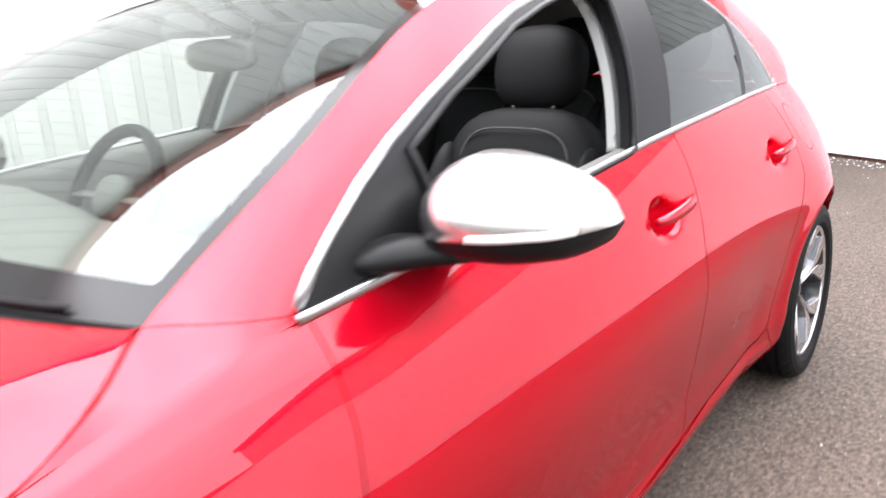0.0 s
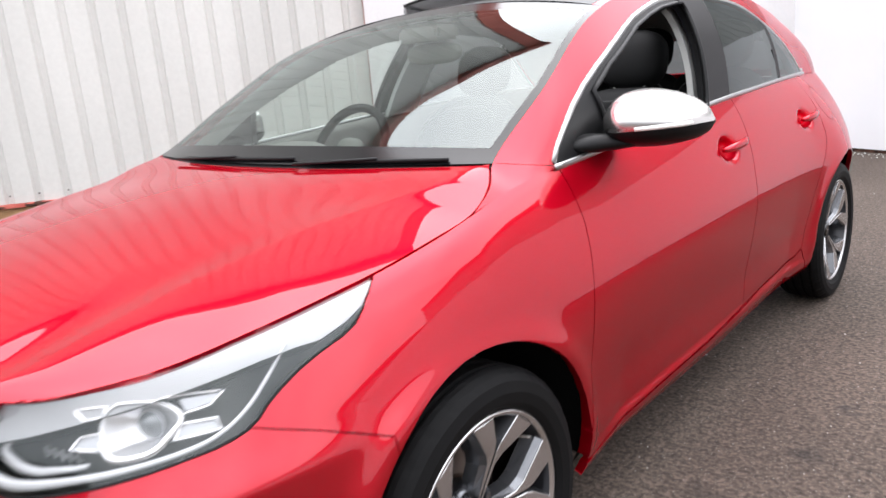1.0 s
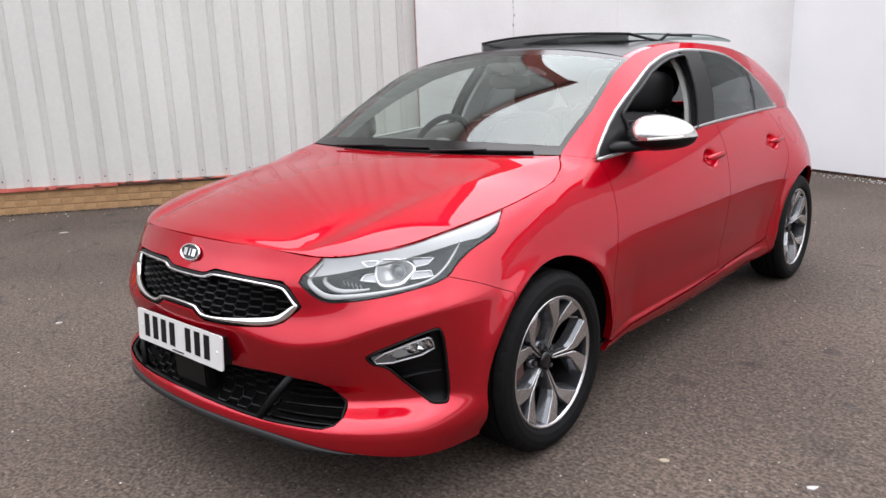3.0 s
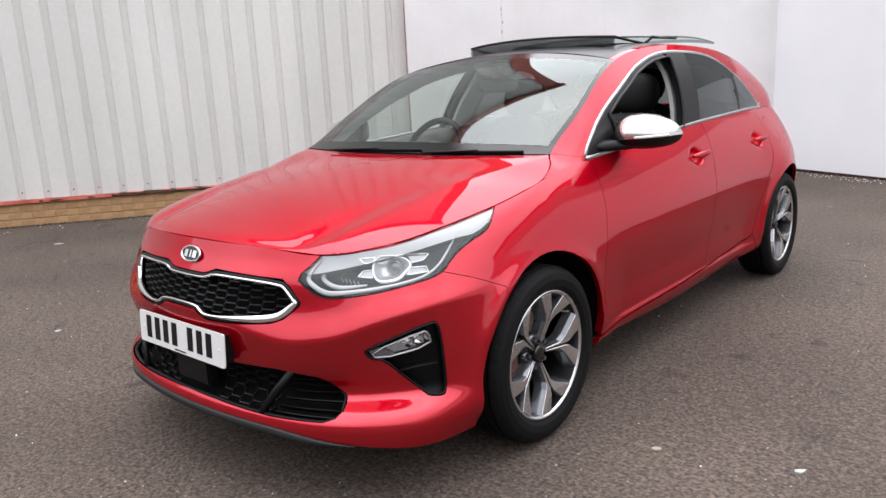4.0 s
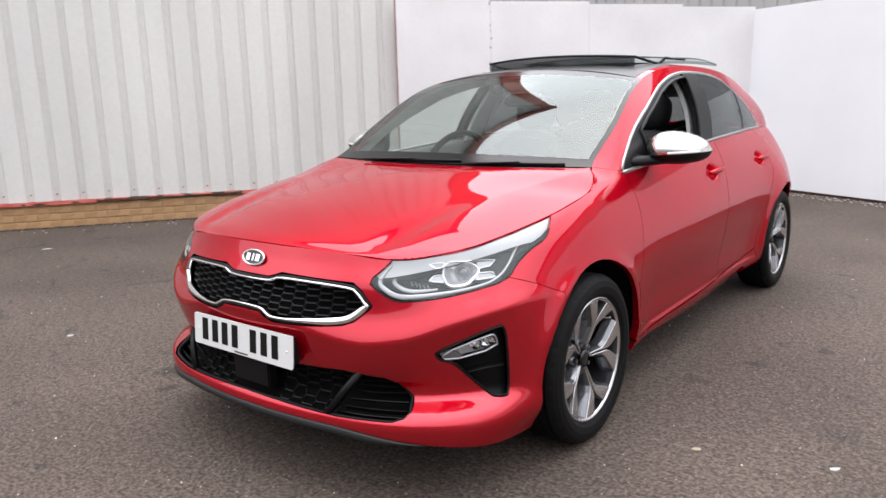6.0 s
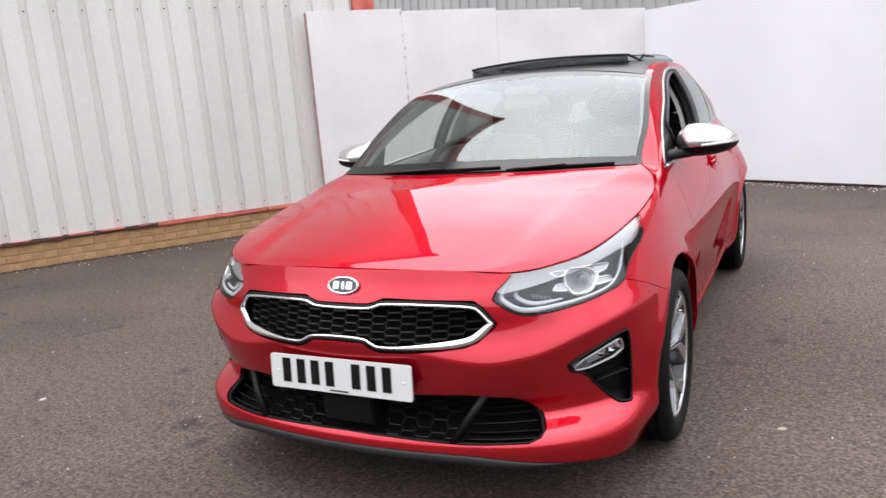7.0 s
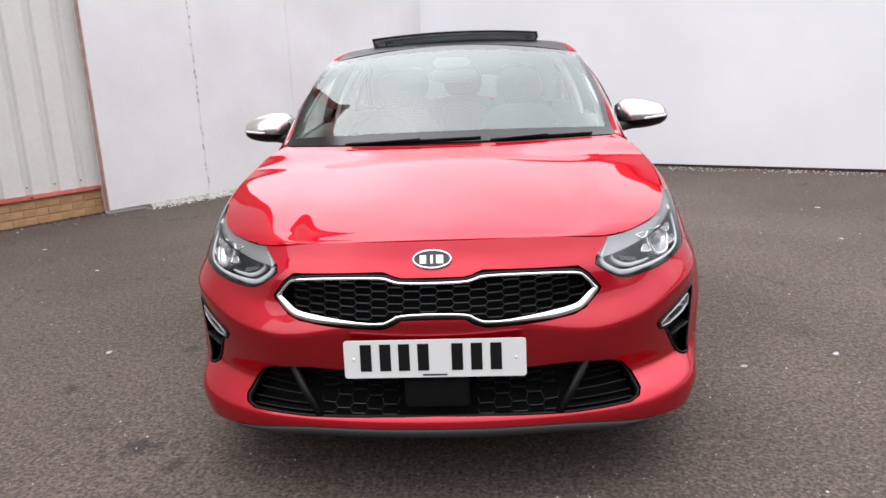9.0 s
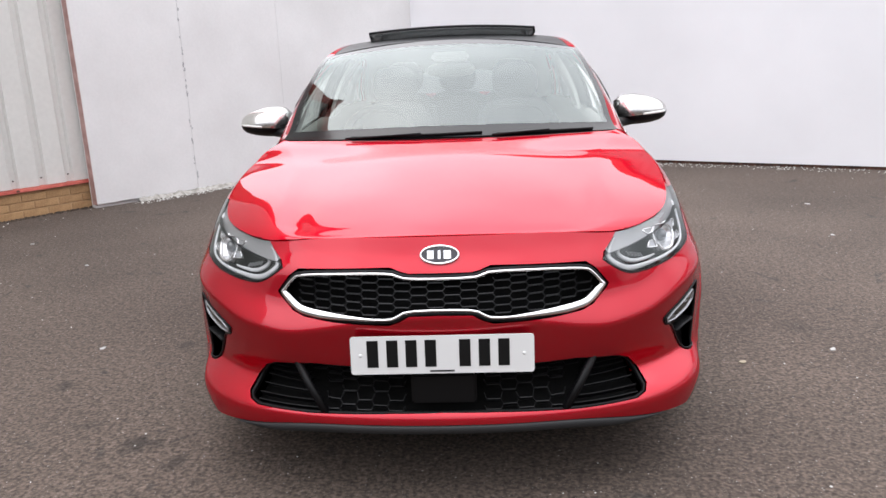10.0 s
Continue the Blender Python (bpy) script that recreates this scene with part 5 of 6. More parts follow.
for side, lens in zip((1, -1), lamp_lenses):
    for mat, labels, nm, depth in ((HOUSING, (LAMP_F,), "housing", -0.06), (BEZEL_DIM, (LAMP_TOP,), "bezel", -0.014)):
        pair = panel(skin, labels, nm, mat, lens, mirror=True, lift=depth, flange=depth if nm == "housing" else 0.04, gap=0.0005)
        bpy.data.objects.remove(pair[1 if side > 0 else 0])
    for path, lift, nm in ((DRL_PATH, -0.009, "light_guide"), (INNER_PATH, -0.02, "inner_guide")):
        bm = bmesh.new()
        band(bm, path, lift, side)
        part(nm, bm, GUIDE, lens, smooth=True)
    # projector: a many-sided silver bowl with a chrome rim and a dark glass ball
    rim = chaikin(BOWL, 1)
    bm = bmesh.new()
    rows = []
    mid_u, mid_v = PRO
    for grow, lift in ((1.04, -0.028), (1.04, -0.012), (0.98, -0.010), (0.9, -0.016), (0.62, -0.034), (0.3, -0.042)):
        pts, ns = loop_on(skin_bvh, CORNER_VIEW, [(mid_u - 0.012 + (p[0] - mid_u + 0.012) * grow, mid_v - 0.006 + (p[1] - mid_v + 0.006) * grow) for p in rim], lift)
        rows.append([bm.verts.new(p) for p in flip(pts, side)])
    for r0, r1 in zip(rows, rows[1:]):
        for j in range(len(rim)):
            bm.faces.new((r0[j], r0[(j + 1) % len(rim)], r1[(j + 1) % len(rim)], r1[j]))
    bm.faces.new(rows[-1])
    bmesh.ops.recalc_face_normals(bm, faces=bm.faces)
    part("projector_cup", bm, CUP, lens, smooth=True)
    bm = bmesh.new()
    band(bm, [(0.664, 0.73, 0.002), (0.671, 0.709, 0.004), (0.693, 0.702, 0.005), (0.739, 0.706, 0.0055), (0.764, 0.727, 0.005), (0.781, 0.741, 0.004), (0.772, 0.756, 0.003), (0.744, 0.771, 0.002), (0.687, 0.774, 0.0015)], -0.007, side)
    part("projector_rim", bm, CHROME, lens, "chrome projector rim", smooth=True)
    q, n = on_skin(skin_bvh, CORNER_VIEW, PRO, -0.03)
    q, n = flip([q], side)[0], flip([Vector((0.45, -0.88, 0.12)).normalized()], side)[0]
    pm = Matrix.Translation(q) @ n.to_track_quat("Z", "Y").to_matrix().to_4x4()
    bm = bmesh.new()
    bmesh.ops.create_uvsphere(bm, u_segments=28, v_segments=18, radius=0.02, matrix=pm @ Matrix.Diagonal((1.0, 1.0, 0.8, 1)))
    part("projector_lens", bm, PROJECTOR, lens, smooth=True)
    bm = bmesh.new()
    tube(bm, [pm @ Vector((0.021 * math.cos(a), 0.021 * math.sin(a), 0.002)) for a in np.linspace(0, 2 * math.pi, 28, endpoint=False)], 0.0022, closed=True, n=6, up=pm.to_3x3() @ Vector((0, 0, 1)))
    part("projector_ring", bm, BEZEL, lens, smooth=True)
    # chrome-edged wings on both sides of the bowl
    for shape, closed in (([(0.623, 0.771), (0.672, 0.772), (0.663, 0.758), (0.639, 0.756)], True), ([(0.744, 0.773), (0.79, 0.773), (0.838, 0.768), (0.82, 0.753), (0.781, 0.749)], False), ([(0.617, 0.722), (0.633, 0.737), (0.661, 0.739), (0.662, 0.717)], True), ([(0.779, 0.737), (0.827, 0.735), (0.834, 0.72), (0.766, 0.718)], True)):
        bm = bmesh.new()
        pts, ns = loop_on(skin_bvh, CORNER_VIEW, fine(shape, 0.012, closed=closed), -0.014)
        ns = flip(ns, side)
        tube(bm, flip(pts, side), 0.0024, 0.003, up=lambda i: ns[i], closed=closed, n=6)
        part("chrome_bracket", bm, CHROME, lens, smooth=True)
    for shape in ([(0.781, 0.735), (0.825, 0.732), (0.831, 0.722), (0.768, 0.72)], [(0.62, 0.722), (0.634, 0.735), (0.659, 0.737), (0.66, 0.719)], [(0.626, 0.769), (0.668, 0.77), (0.66, 0.76), (0.641, 0.758)], [(0.775, 0.768), (0.832, 0.766), (0.82, 0.756), (0.783, 0.752)]):
        bm = bmesh.new()
        pts, ns = loop_on(skin_bvh, CORNER_VIEW, shape, -0.022)
        bm.faces.new([bm.verts.new(p) for p in flip(pts, side)])
        ext = bmesh.ops.extrude_face_region(bm, geom=bm.faces[:])
        for v in [g for g in ext["geom"] if isinstance(g, bmesh.types.BMVert)]:
            v.co += flip([ns[0]], side)[0] * 0.006
        bmesh.ops.recalc_face_normals(bm, faces=bm.faces)
        part("reflector", bm, BEZEL, lens)
    # dim cooling ribs between the inner guide and the bowl
    for k in range(5):
        bm = bmesh.new()
        pts, ns = loop_on(skin_bvh, CORNER_VIEW, [(0.556 + 0.013 * k, 0.727 - 0.003 * k), (0.562 + 0.013 * k, 0.714 - 0.003 * k)], -0.045)
        tube(bm, flip(pts, side), 0.0025, 0.004, up=(0, 0, 1), n=6)
        part("housing_rib", bm, BEZEL_DIM, lens)
    bm = bmesh.new()
    ribbon_pts, ns = loop_on(skin_bvh, CORNER_VIEW, lamp_lower, 0.0)
    tube(bm, flip(ribbon_pts, side), 0.0022, 0.0015, up=lambda i: Vector((side * ns[i].x, ns[i].y, ns[i].z)), n=6)
    part("seal", bm, BLACK_TRIM, lens, smooth=True)

    # fog lamp pod
    pod = tagged(new("fog_lamp_pod"), "gloss black pod with a fog lamp")
    pod.parent = car
    for labels, nm, mat, depth, fl in (((VENT_F,), "pod_recess", BLACK_TRIM, -0.03, -0.03), ((FOG_F,), "fog_reflector", FOG_SILVER, -0.022, -0.022), ((FOG_F,), "fog_lens", LENS, 0.001, 0)):
        pair = panel(skin, labels, nm, mat, pod, mirror=True, lift=depth, flange=fl, gap=0.0)
        bpy.data.objects.remove(pair[1 if side > 0 else 0])
    for path, rad in ((VENT, 0.004), (FOG, 0.0022)):
        bm = bmesh.new()
        pts, ns = loop_on(skin_bvh, CORNER_VIEW, fine(inset(path, 0.004), 0.015), 0.0)
        tube(bm, flip(pts, side), rad, 0.005, up=lambda i: Vector((side * ns[i].x, ns[i].y, ns[i].z)), closed=True, n=6)
        part("pod_frame" if rad > 0.003 else "fog_frame", bm, BLACK_TRIM if rad > 0.003 else BEZEL, pod, smooth=True)
    # grey bezel that fills the lamp's inner end
    bm = bmesh.new()
    tip = [(0.637, 0.502), (0.668, 0.512), (0.683, 0.505), (0.692, 0.493), (0.712, 0.481), (0.655, 0.47)]
    face_ring = [bm.verts.new(p) for p in flip(loop_on(skin_bvh, CORNER_VIEW, tip, 0.0015)[0], side)]
    back_ring = [bm.verts.new(p) for p in flip(loop_on(skin_bvh, CORNER_VIEW, tip, -0.02)[0], side)]
    bm.faces.new(face_ring)
    for k in range(len(tip)):
        j = (k + 1) % len(tip)
        bm.faces.new((face_ring[j], face_ring[k], back_ring[k], back_ring[j]))
    bmesh.ops.recalc_face_normals(bm, faces=bm.faces)
    part("fog_bezel", bm, FOG_BEZEL, pod)
    bm = bmesh.new()
    pts, ns = loop_on(skin_bvh, CORNER_VIEW, [(0.725, 0.43), (0.77, 0.437), (0.84, 0.442)], -0.006)
    tube(bm, flip(pts, side), 0.003, 0.016, up=lambda i: Vector((side * ns[i].x, ns[i].y, ns[i].z)), n=8)
    part("pod_blade", bm, BLACK_TRIM, pod, smooth=True)
    # added chrome lumps, turned at random, for the glints of a faceted reflector
    for w, z, r in ((0.808, 0.518, 0.02), (0.796, 0.54, 0.016), (0.784, 0.506, 0.02), (0.768, 0.528, 0.019), (0.756, 0.503, 0.016), (0.742, 0.517, 0.018), (0.69, 0.495, 0.017)):
        q, n = on_skin(skin_bvh, CORNER_VIEW, (w, z), -0.02)
        bm = bmesh.new()
        bmesh.ops.create_icosphere(bm, subdivisions=1, radius=r, matrix=Matrix.Translation(flip([q], side)[0]) @ pose(0, 0, 0, 40 * w * 37 % 90, 30, 900 * w % 90) @ Matrix.Diagonal((1, 0.5, 1.0, 1)))
        part("fog_glint_facet", bm, CHROME, pod)

# ---- wheels ----
MACHINED = material("machined_alloy", (0.62, 0.615, 0.62), rough=0.24, metal=0.95)
ALLOY_DARK = material("dark_alloy", (0.02, 0.02, 0.023), rough=0.3, metal=0.5, coat=0.4)
ALLOY_GREY = material("grey_alloy", (0.16, 0.165, 0.175), rough=0.26, metal=0.85, coat=0.4)
DISC = material("brake_disc", (0.25, 0.2, 0.17), rough=0.45, metal=1.0)
CALIPER = material("brake_caliper", (0.09, 0.035, 0.03), rough=0.6)


def lathe(bm, prof, m, k=64, close=False):
    rings = [[bm.verts.new(m @ Vector((r * math.cos(2 * math.pi * j / k), r * math.sin(2 * math.pi * j / k), z))) for j in range(k)] for r, z in prof]
    n = len(prof)
    for i in range(n if close else n - 1):
        a, b = rings[i], rings[(i + 1) % n]
        for j in range(k):
            bm.faces.new((a[j], a[(j + 1) % k], b[(j + 1) % k], b[j]))


def polar(r, deg):
    return (r * math.cos(radians(deg)), r * math.sin(radians(deg)))


def plate_between(bm, outline, m, top, side_depth, chamfer=0.004):
    """A spoke: chamfered prism whose upper face follows top(r)."""
    big = [Vector(p) for p in outline]
    small = inset(outline, chamfer)
    rows = [[bm.verts.new(m @ Vector((p.x, p.y, top(p.length) - side_depth))) for p in big], [bm.verts.new(m @ Vector((p.x, p.y, top(p.length) - chamfer))) for p in big], [bm.verts.new(m @ Vector((p.x, p.y, top(p.length)))) for p in small]]
    k = len(big)
    for a, b in zip(rows, rows[1:]):
        for j in range(k):
            bm.faces.new((a[j], a[(j + 1) % k], b[(j + 1) % k], b[j]))
    return rows[2]


def build_wheel(turn):
    """A wheel lying with its outer face towards +z, hub at the origin."""
    w = new("wheel")
    bm = bmesh.new()
    prof = [(0.229, 0.075), (0.235, 0.09), (0.247, 0.099), (0.27, 0.103), (0.292, 0.098), (0.305, 0.088), (0.3125, 0.076)]
    for z in (0.055, 0.018, -0.018, -0.055):
        prof += [(0.316, z + 0.011), (0.316, z + 0.006), (0.308, z + 0.004), (0.308, z - 0.004), (0.316, z - 0.006), (0.316, z - 0.011)]
    prof += [(0.3125, -0.076), (0.305, -0.088), (0.27, -0.103), (0.225, -0.095), (0.216, -0.08)]
    lathe(bm, prof, Matrix(), 120)
    for v in bm.verts:  # shoulder sipes
        r = math.hypot(v.co.x, v.co.y)
        turn_at = round(math.degrees(math.atan2(v.co.y, v.co.x)) / 3) % 120
        if 0.304 < r < 0.3135 and turn_at % 4 == 0:
            v.co.x, v.co.y = v.co.x * 0.994, v.co.y * 0.994
    bmesh.ops.recalc_face_normals(bm, faces=bm.faces)
    part("tyre", bm, RUBBER, w, "black road tyre with circumferential grooves", smooth=False)
    bm = bmesh.new()
    lathe(bm, [(0.229, 0.074), (0.2325, 0.083), (0.231, 0.0885), (0.224, 0.0885), (0.2195, 0.081)], Matrix(), 96)
    part("rim_lip", bm, MACHINED, w, "machined rim lip", smooth=True)
    bm = bmesh.new()
    lathe(bm, [(0.2195, 0.081), (0.213, 0.05), (0.206, 0.0), (0.21, -0.08), (0.227, -0.085)], Matrix(), 64)
    part("rim_barrel", bm, ALLOY_DARK, w, "dark rim barrel", smooth=True)
    bm = bmesh.new()
    lathe(bm, [(0.001, -0.01), (0.07, -0.01), (0.075, -0.016), (0.14, -0.016), (0.141, -0.03), (0.001, -0.03)], Matrix(), 48)
    part("brake_disc", bm, DISC, w, "grey-brown brake disc")
    bm = bmesh.new()
    arc = [polar(0.152, a) for a in range(150, 214, 8)] + [polar(0.09, a) for a in range(206, 149, -8)]
    prism(bm, arc, Matrix(), 0.05, -0.03)
    bmesh.ops.bevel(bm, geom=bm.edges[:], offset=0.006, segments=2, affect="EDGES")
    part("brake_caliper", bm, CALIPER, w)
    top = lambda r: 0.05 + 0.032 * min(1.0, max(0.0, (r - 0.045) / 0.155)) ** 1.1
    spin = pose(0, 0, 0, 0, 0, turn)
    bm = bmesh.new()
    lathe(bm, [(0.02, 0.034), (0.034, 0.034), (0.05, 0.03), (0.066, 0.024), (0.07, 0.01), (0.07, -0.01)], spin, 40)
    part("hub", bm, ALLOY_DARK, w, smooth=True)
    bm = bmesh.new()
    lathe(bm, [(0.0005, 0.056), (0.02, 0.056), (0.027, 0.054), (0.03, 0.05), (0.03, 0.035)], spin, 32)
    part("centre_cap", bm, GLOSS_BLACK, w, smooth=True)
    for s in range(5):
        a = 72 * s
        # two arms of one forked spoke: slim side by side at the hub, spreading to broad feet at the rim
        for g in (1, -1):
            face = [polar(0.036, a + 4.0 * g), polar(0.05, a + 9.5 * g), polar(0.116, a + 6.6 * g), polar(0.14, a + 11.5 * g), polar(0.2202, a + 27.5 * g), polar(0.2212, a + 11.0 * g), polar(0.165, a + 3.0 * g), polar(0.145, a + 1.2 * g), polar(0.05, a + 2.2 * g)]
            root = [polar(0.036, a + 7.0 * g), polar(0.05, a + 22.0 * g), polar(0.114, a + 13.5 * g), polar(0.138, a + 17.5 * g), polar(0.216, a + 32.0 * g), polar(0.217, a + 8.0 * g), polar(0.17, a + 0.9 * g), polar(0.145, a + 0.3 * g), polar(0.05, a + 0.6 * g)]
            if g < 0:
                face, root = face[::-1], root[::-1]
            bm = bmesh.new()
            rows = [[bm.verts.new(spin @ Vector((q[0], q[1], top(math.hypot(*q)) - 0.042))) for q in root], [bm.verts.new(spin @ Vector((q[0] * 0.5 + f[0] * 0.5, q[1] * 0.5 + f[1] * 0.5, top(math.hypot(*f)) - 0.014))) for q, f in zip(root, face)], [bm.verts.new(spin @ Vector((f[0], f[1], top(math.hypot(*f))))) for f in face]]
            k = len(face)
            for lo, hi in zip(rows, rows[1:]):
                for j in range(k):
                    bm.faces.new((lo[j], lo[(j + 1) % k], hi[(j + 1) % k], hi[j]))
            bm.faces.new(rows[2])
            bmesh.ops.recalc_face_normals(bm, faces=bm.faces)
            part("spoke", bm, ALLOY_GREY, w)
            bm = bmesh.new()
            cap = plate_between(bm, inset(face, 0.0006), spin, lambda r: top(r) + 0.0022, 0.004, 0.001)
            bm.faces.new(cap)
            bmesh.ops.recalc_face_normals(bm, faces=bm.faces)
            part("spoke_face", bm, MACHINED, w, "machined spoke face")
        bm = bmesh.new()
        x, y = polar(0.0535, a + 36)
        bmesh.ops.create_cone(bm, segments=6, radius1=0.0105, radius2=0.0085, depth=0.02, cap_ends=True, matrix=spin @ pose(x, y, 0.038))
        part("wheel_bolt", bm, ALLOY_GREY, w)
        bm = bmesh.new()
        lathe(bm, [(0.0115, 0.036), (0.0165, 0.036), (0.018, 0.02)], spin @ pose(x, y, 0), 16)
        part("bolt_seat", bm, ALLOY_GREY, w, smooth=True)
    bm = bmesh.new()
    x, y = polar(0.196, 38)
    bmesh.ops.create_cone(bm, segments=10, radius1=0.005, radius2=0.004, depth=0.035, cap_ends=True, matrix=spin @ pose(x, y, 0.06, 0, 20, 0))
    part("valve", bm, SATIN, w)
    return w


for s, ya, turn in ((1, AXLE_F, -2.0), (1, AXLE_R, 20.0), (-1, AXLE_F, 20.0), (-1, AXLE_R, 40.0)):
    w = build_wheel(turn)
    w.parent = car
    w.matrix_local = pose(s * 0.788, ya, 0.316, 90, 0, 90 * s)

# ---- side details ----
DLO_TOP = [(1.352, 0.962), *DLO[2:-2], (3.54, 1.022)]
for s in (1, -1):
    bm = bmesh.new()
    pts, ns = loop_on(cabin_bvh, SIDE_VIEW, fine(chaikin(DLO_TOP, 1, closed=False), 0.03, closed=False), -0.003)
    tube(bm, flip(pts, s), 0.0095, 0.006, up=lambda i: Vector((s * ns[i].x, ns[i].y, ns[i].z)), n=8)
    part("chrome_window_trim", bm, TRIM_CHROME, car, "satin chrome window trim", smooth=True)
    bm = bmesh.new()
    pts = [Vector(top_edge(y)) + Vector((0.002, 0, 0.004)) for y in np.linspace(1.345, 3.545, 70)]
    tube(bm, flip(pts, s), 0.006, 0.009, up=(s * 0.3, 0, 1), n=8)
    part("chrome_waist_trim", bm, TRIM_CHROME, car, "satin chrome waistline trim", smooth=True)
    bm = bmesh.new()
    pts, ns = loop_on(cabin_bvh, SIDE_VIEW, fine(inset(SASH, 0.004), 0.03), 0.003)
    pts = [p for p in pts if p.z > 0.985]
    tube(bm, flip(pts, s), 0.006, 0.009, up=(s, 0, 0), n=6)
    part("window_seal", bm, BLACK_TRIM, car, smooth=True)
    # door handles
    for door, y0, y1 in ((doors_f, 2.225, 2.43), (doors_r, 3.085, 3.29)):
        d = door[0 if s > 0 else 1]
        grip = []
        for t in np.linspace(0, 1, 13):
            y = y0 + (y1 - y0) * t
            b, _ = on_skin(skin_bvh, SIDE_VIEW, (y, 0.868 + 0.006 * t), 0)
            grip.append(Vector((s * (max(b.x, 0.838 - 0.004 * t) + 0.004 + 0.014 * math.sin(math.pi * min(1, max(0, t))) ** 0.5), y, 0.868 + 0.006 * t)))
        bm = bmesh.new()
        k = 12
        rows = []
        for i, p in enumerate(grip):
            t = i / 12
            hh = 0.0155 * (0.75 + 0.35 * t) * (1 - 0.35 * (2 * abs(t - 0.5)) ** 6)
            rows.append([bm.verts.new(p + Vector((s * 0.009 * math.cos(a), 0, hh * math.sin(a)))) for a in np.linspace(0, 2 * math.pi, k, endpoint=False)])
        for a, b in zip(rows, rows[1:]):
            for j in range(k):
                bm.faces.new((a[j], a[(j + 1) % k], b[(j + 1) % k], b[j]))
        bm.faces.new(rows[0]), bm.faces.new(rows[-1])
        bmesh.ops.recalc_face_normals(bm, faces=bm.faces)
        part("door_handle", bm, PAINT, d, "red pull handle", smooth=True)

# door mirrors
INDICATOR = material("indicator_lens", (0.75, 0.75, 0.72), rough=0.12, coat=1.0)
MIRROR = material("mirror_glass", (0.9, 0.9, 0.9), rough=0.0, metal=1.0)
half_h = curve((0.0, 0.044), (0.08, 0.062), (0.3, 0.074), (0.5, 0.071), (0.7, 0.061), (0.88, 0.042), (0.97, 0.021), (1.0, 0.004))
half_d = curve((0.0, 0.105), (0.15, 0.142), (0.4, 0.15), (0.7, 0.125), (0.9, 0.08), (1.0, 0.015))
for s in (1, -1):
    mir = tagged(new("door_mirror"), "door mirror with a satin chrome cap and black base")
    mir.parent = car
    bm = bmesh.new()
    rows = []
    for t in np.linspace(0, 1, 25):
        x = 0.776 + 0.245 * t
        yb = 1.672 - 0.012 * t
        zc = 1.024 - 0.004 * t
        ring = []
        for j in range(28):
            a = 2 * math.pi * j / 28
            cy, cz = math.cos(a), math.sin(a)
            dd = float(half_d(t)) if cy > 0 else 0.012
            zz = float(half_h(t)) * (1.08 if cz > 0 else 0.82)
            ring.append(bm.verts.new((s * x, yb - dd * abs(cy) ** 0.8 * (1 if cy > 0 else -1), zc + zz * (1 if cz > 0 else -1) * abs(cz) ** 0.85)))
        rows.append(ring)
    for a, b in zip(rows, rows[1:]):
        for j in range(28):
            bm.faces.new((a[j], a[(j + 1) % 28], b[(j + 1) % 28], b[j]))
    bm.faces.new(rows[0]), bm.faces.new(rows[-1])
    bmesh.ops.recalc_face_normals(bm, faces=bm.faces)
    tree = BVHTree.FromBMesh(bm)
    lower = bm.copy()
    bmesh.ops.bisect_plane(bm, geom=bm.verts[:] + bm.edges[:] + bm.faces[:], plane_co=(s * 0.8, 1.6, 1.008), plane_no=(-s * 0.06, 0, 1), clear_inner=True)
    bmesh.ops.bisect_plane(lower, geom=lower.verts[:] + lower.edges[:] + lower.faces[:], plane_co=(s * 0.8, 1.6, 1.0065), plane_no=(-s * 0.06, 0, 1), clear_outer=True)
    part("mirror_cap", bm, SATIN, mir, "bright satin chrome cap", smooth=True)
    part("mirror_base", lower, BLACK_TRIM, mir, smooth=True)
    bm = bmesh.new()
    pts = []
    for t in np.linspace(0.0, 1.0, 12):
        x = s * (0.885 + 0.112 * t)
        z = 1.0115 + 0.06 * (abs(x) - 0.8) + 0.001
        hit, n, _, _ = tree.ray_cast(Vector((x, 0.5, z)), Vector((0, 1, 0)))
        if hit is not None:
            pts.append(hit + Vector((0, 0.002, 0)))
    tube(bm, pts, 0.006, 0.0055, up=(0, -1, 0), n=8)
    part("indicator", bm, INDICATOR, mir, "clear indicator strip", smooth=True)
    bm = bmesh.new()
    prism(bm, [(0.082 * math.cos(a), 0.048 * math.sin(a)) for a in np.linspace(0, 2 * math.pi, 24, endpoint=False)], pose(s * 0.895, 1.682, 1.014, 90, 0, 180), 0.003)
    part("mirror_pane", bm, MIRROR, mir)
    bm = bmesh.new()
    path = [(0.745, 1.5, 0.98), (0.785, 1.54, 0.978), (0.82, 1.575, 0.98), (0.87, 1.6, 0.982)]
    rows = []
    for (x, y, z), (w, h) in zip(path, ((0.075, 0.03), (0.055, 0.028), (0.05, 0.028), (0.045, 0.02))):
        rows.append([bm.verts.new((s * (x + 0.0), y + w * math.cos(a), z + h * math.sin(a) * (1.0 if math.sin(a) > 0 else 0.6))) for a in np.linspace(0, 2 * math.pi, 16, endpoint=False)])
    for a, b in zip(rows, rows[1:]):
        for j in range(16):
            bm.faces.new((a[j], a[(j + 1) % 16], b[(j + 1) % 16], b[j]))
    bm.faces.new(rows[0]), bm.faces.new(rows[-1])
    bmesh.ops.recalc_face_normals(bm, faces=bm.faces)
    part("mirror_foot", bm, BLACK_TRIM, mir, smooth=True)

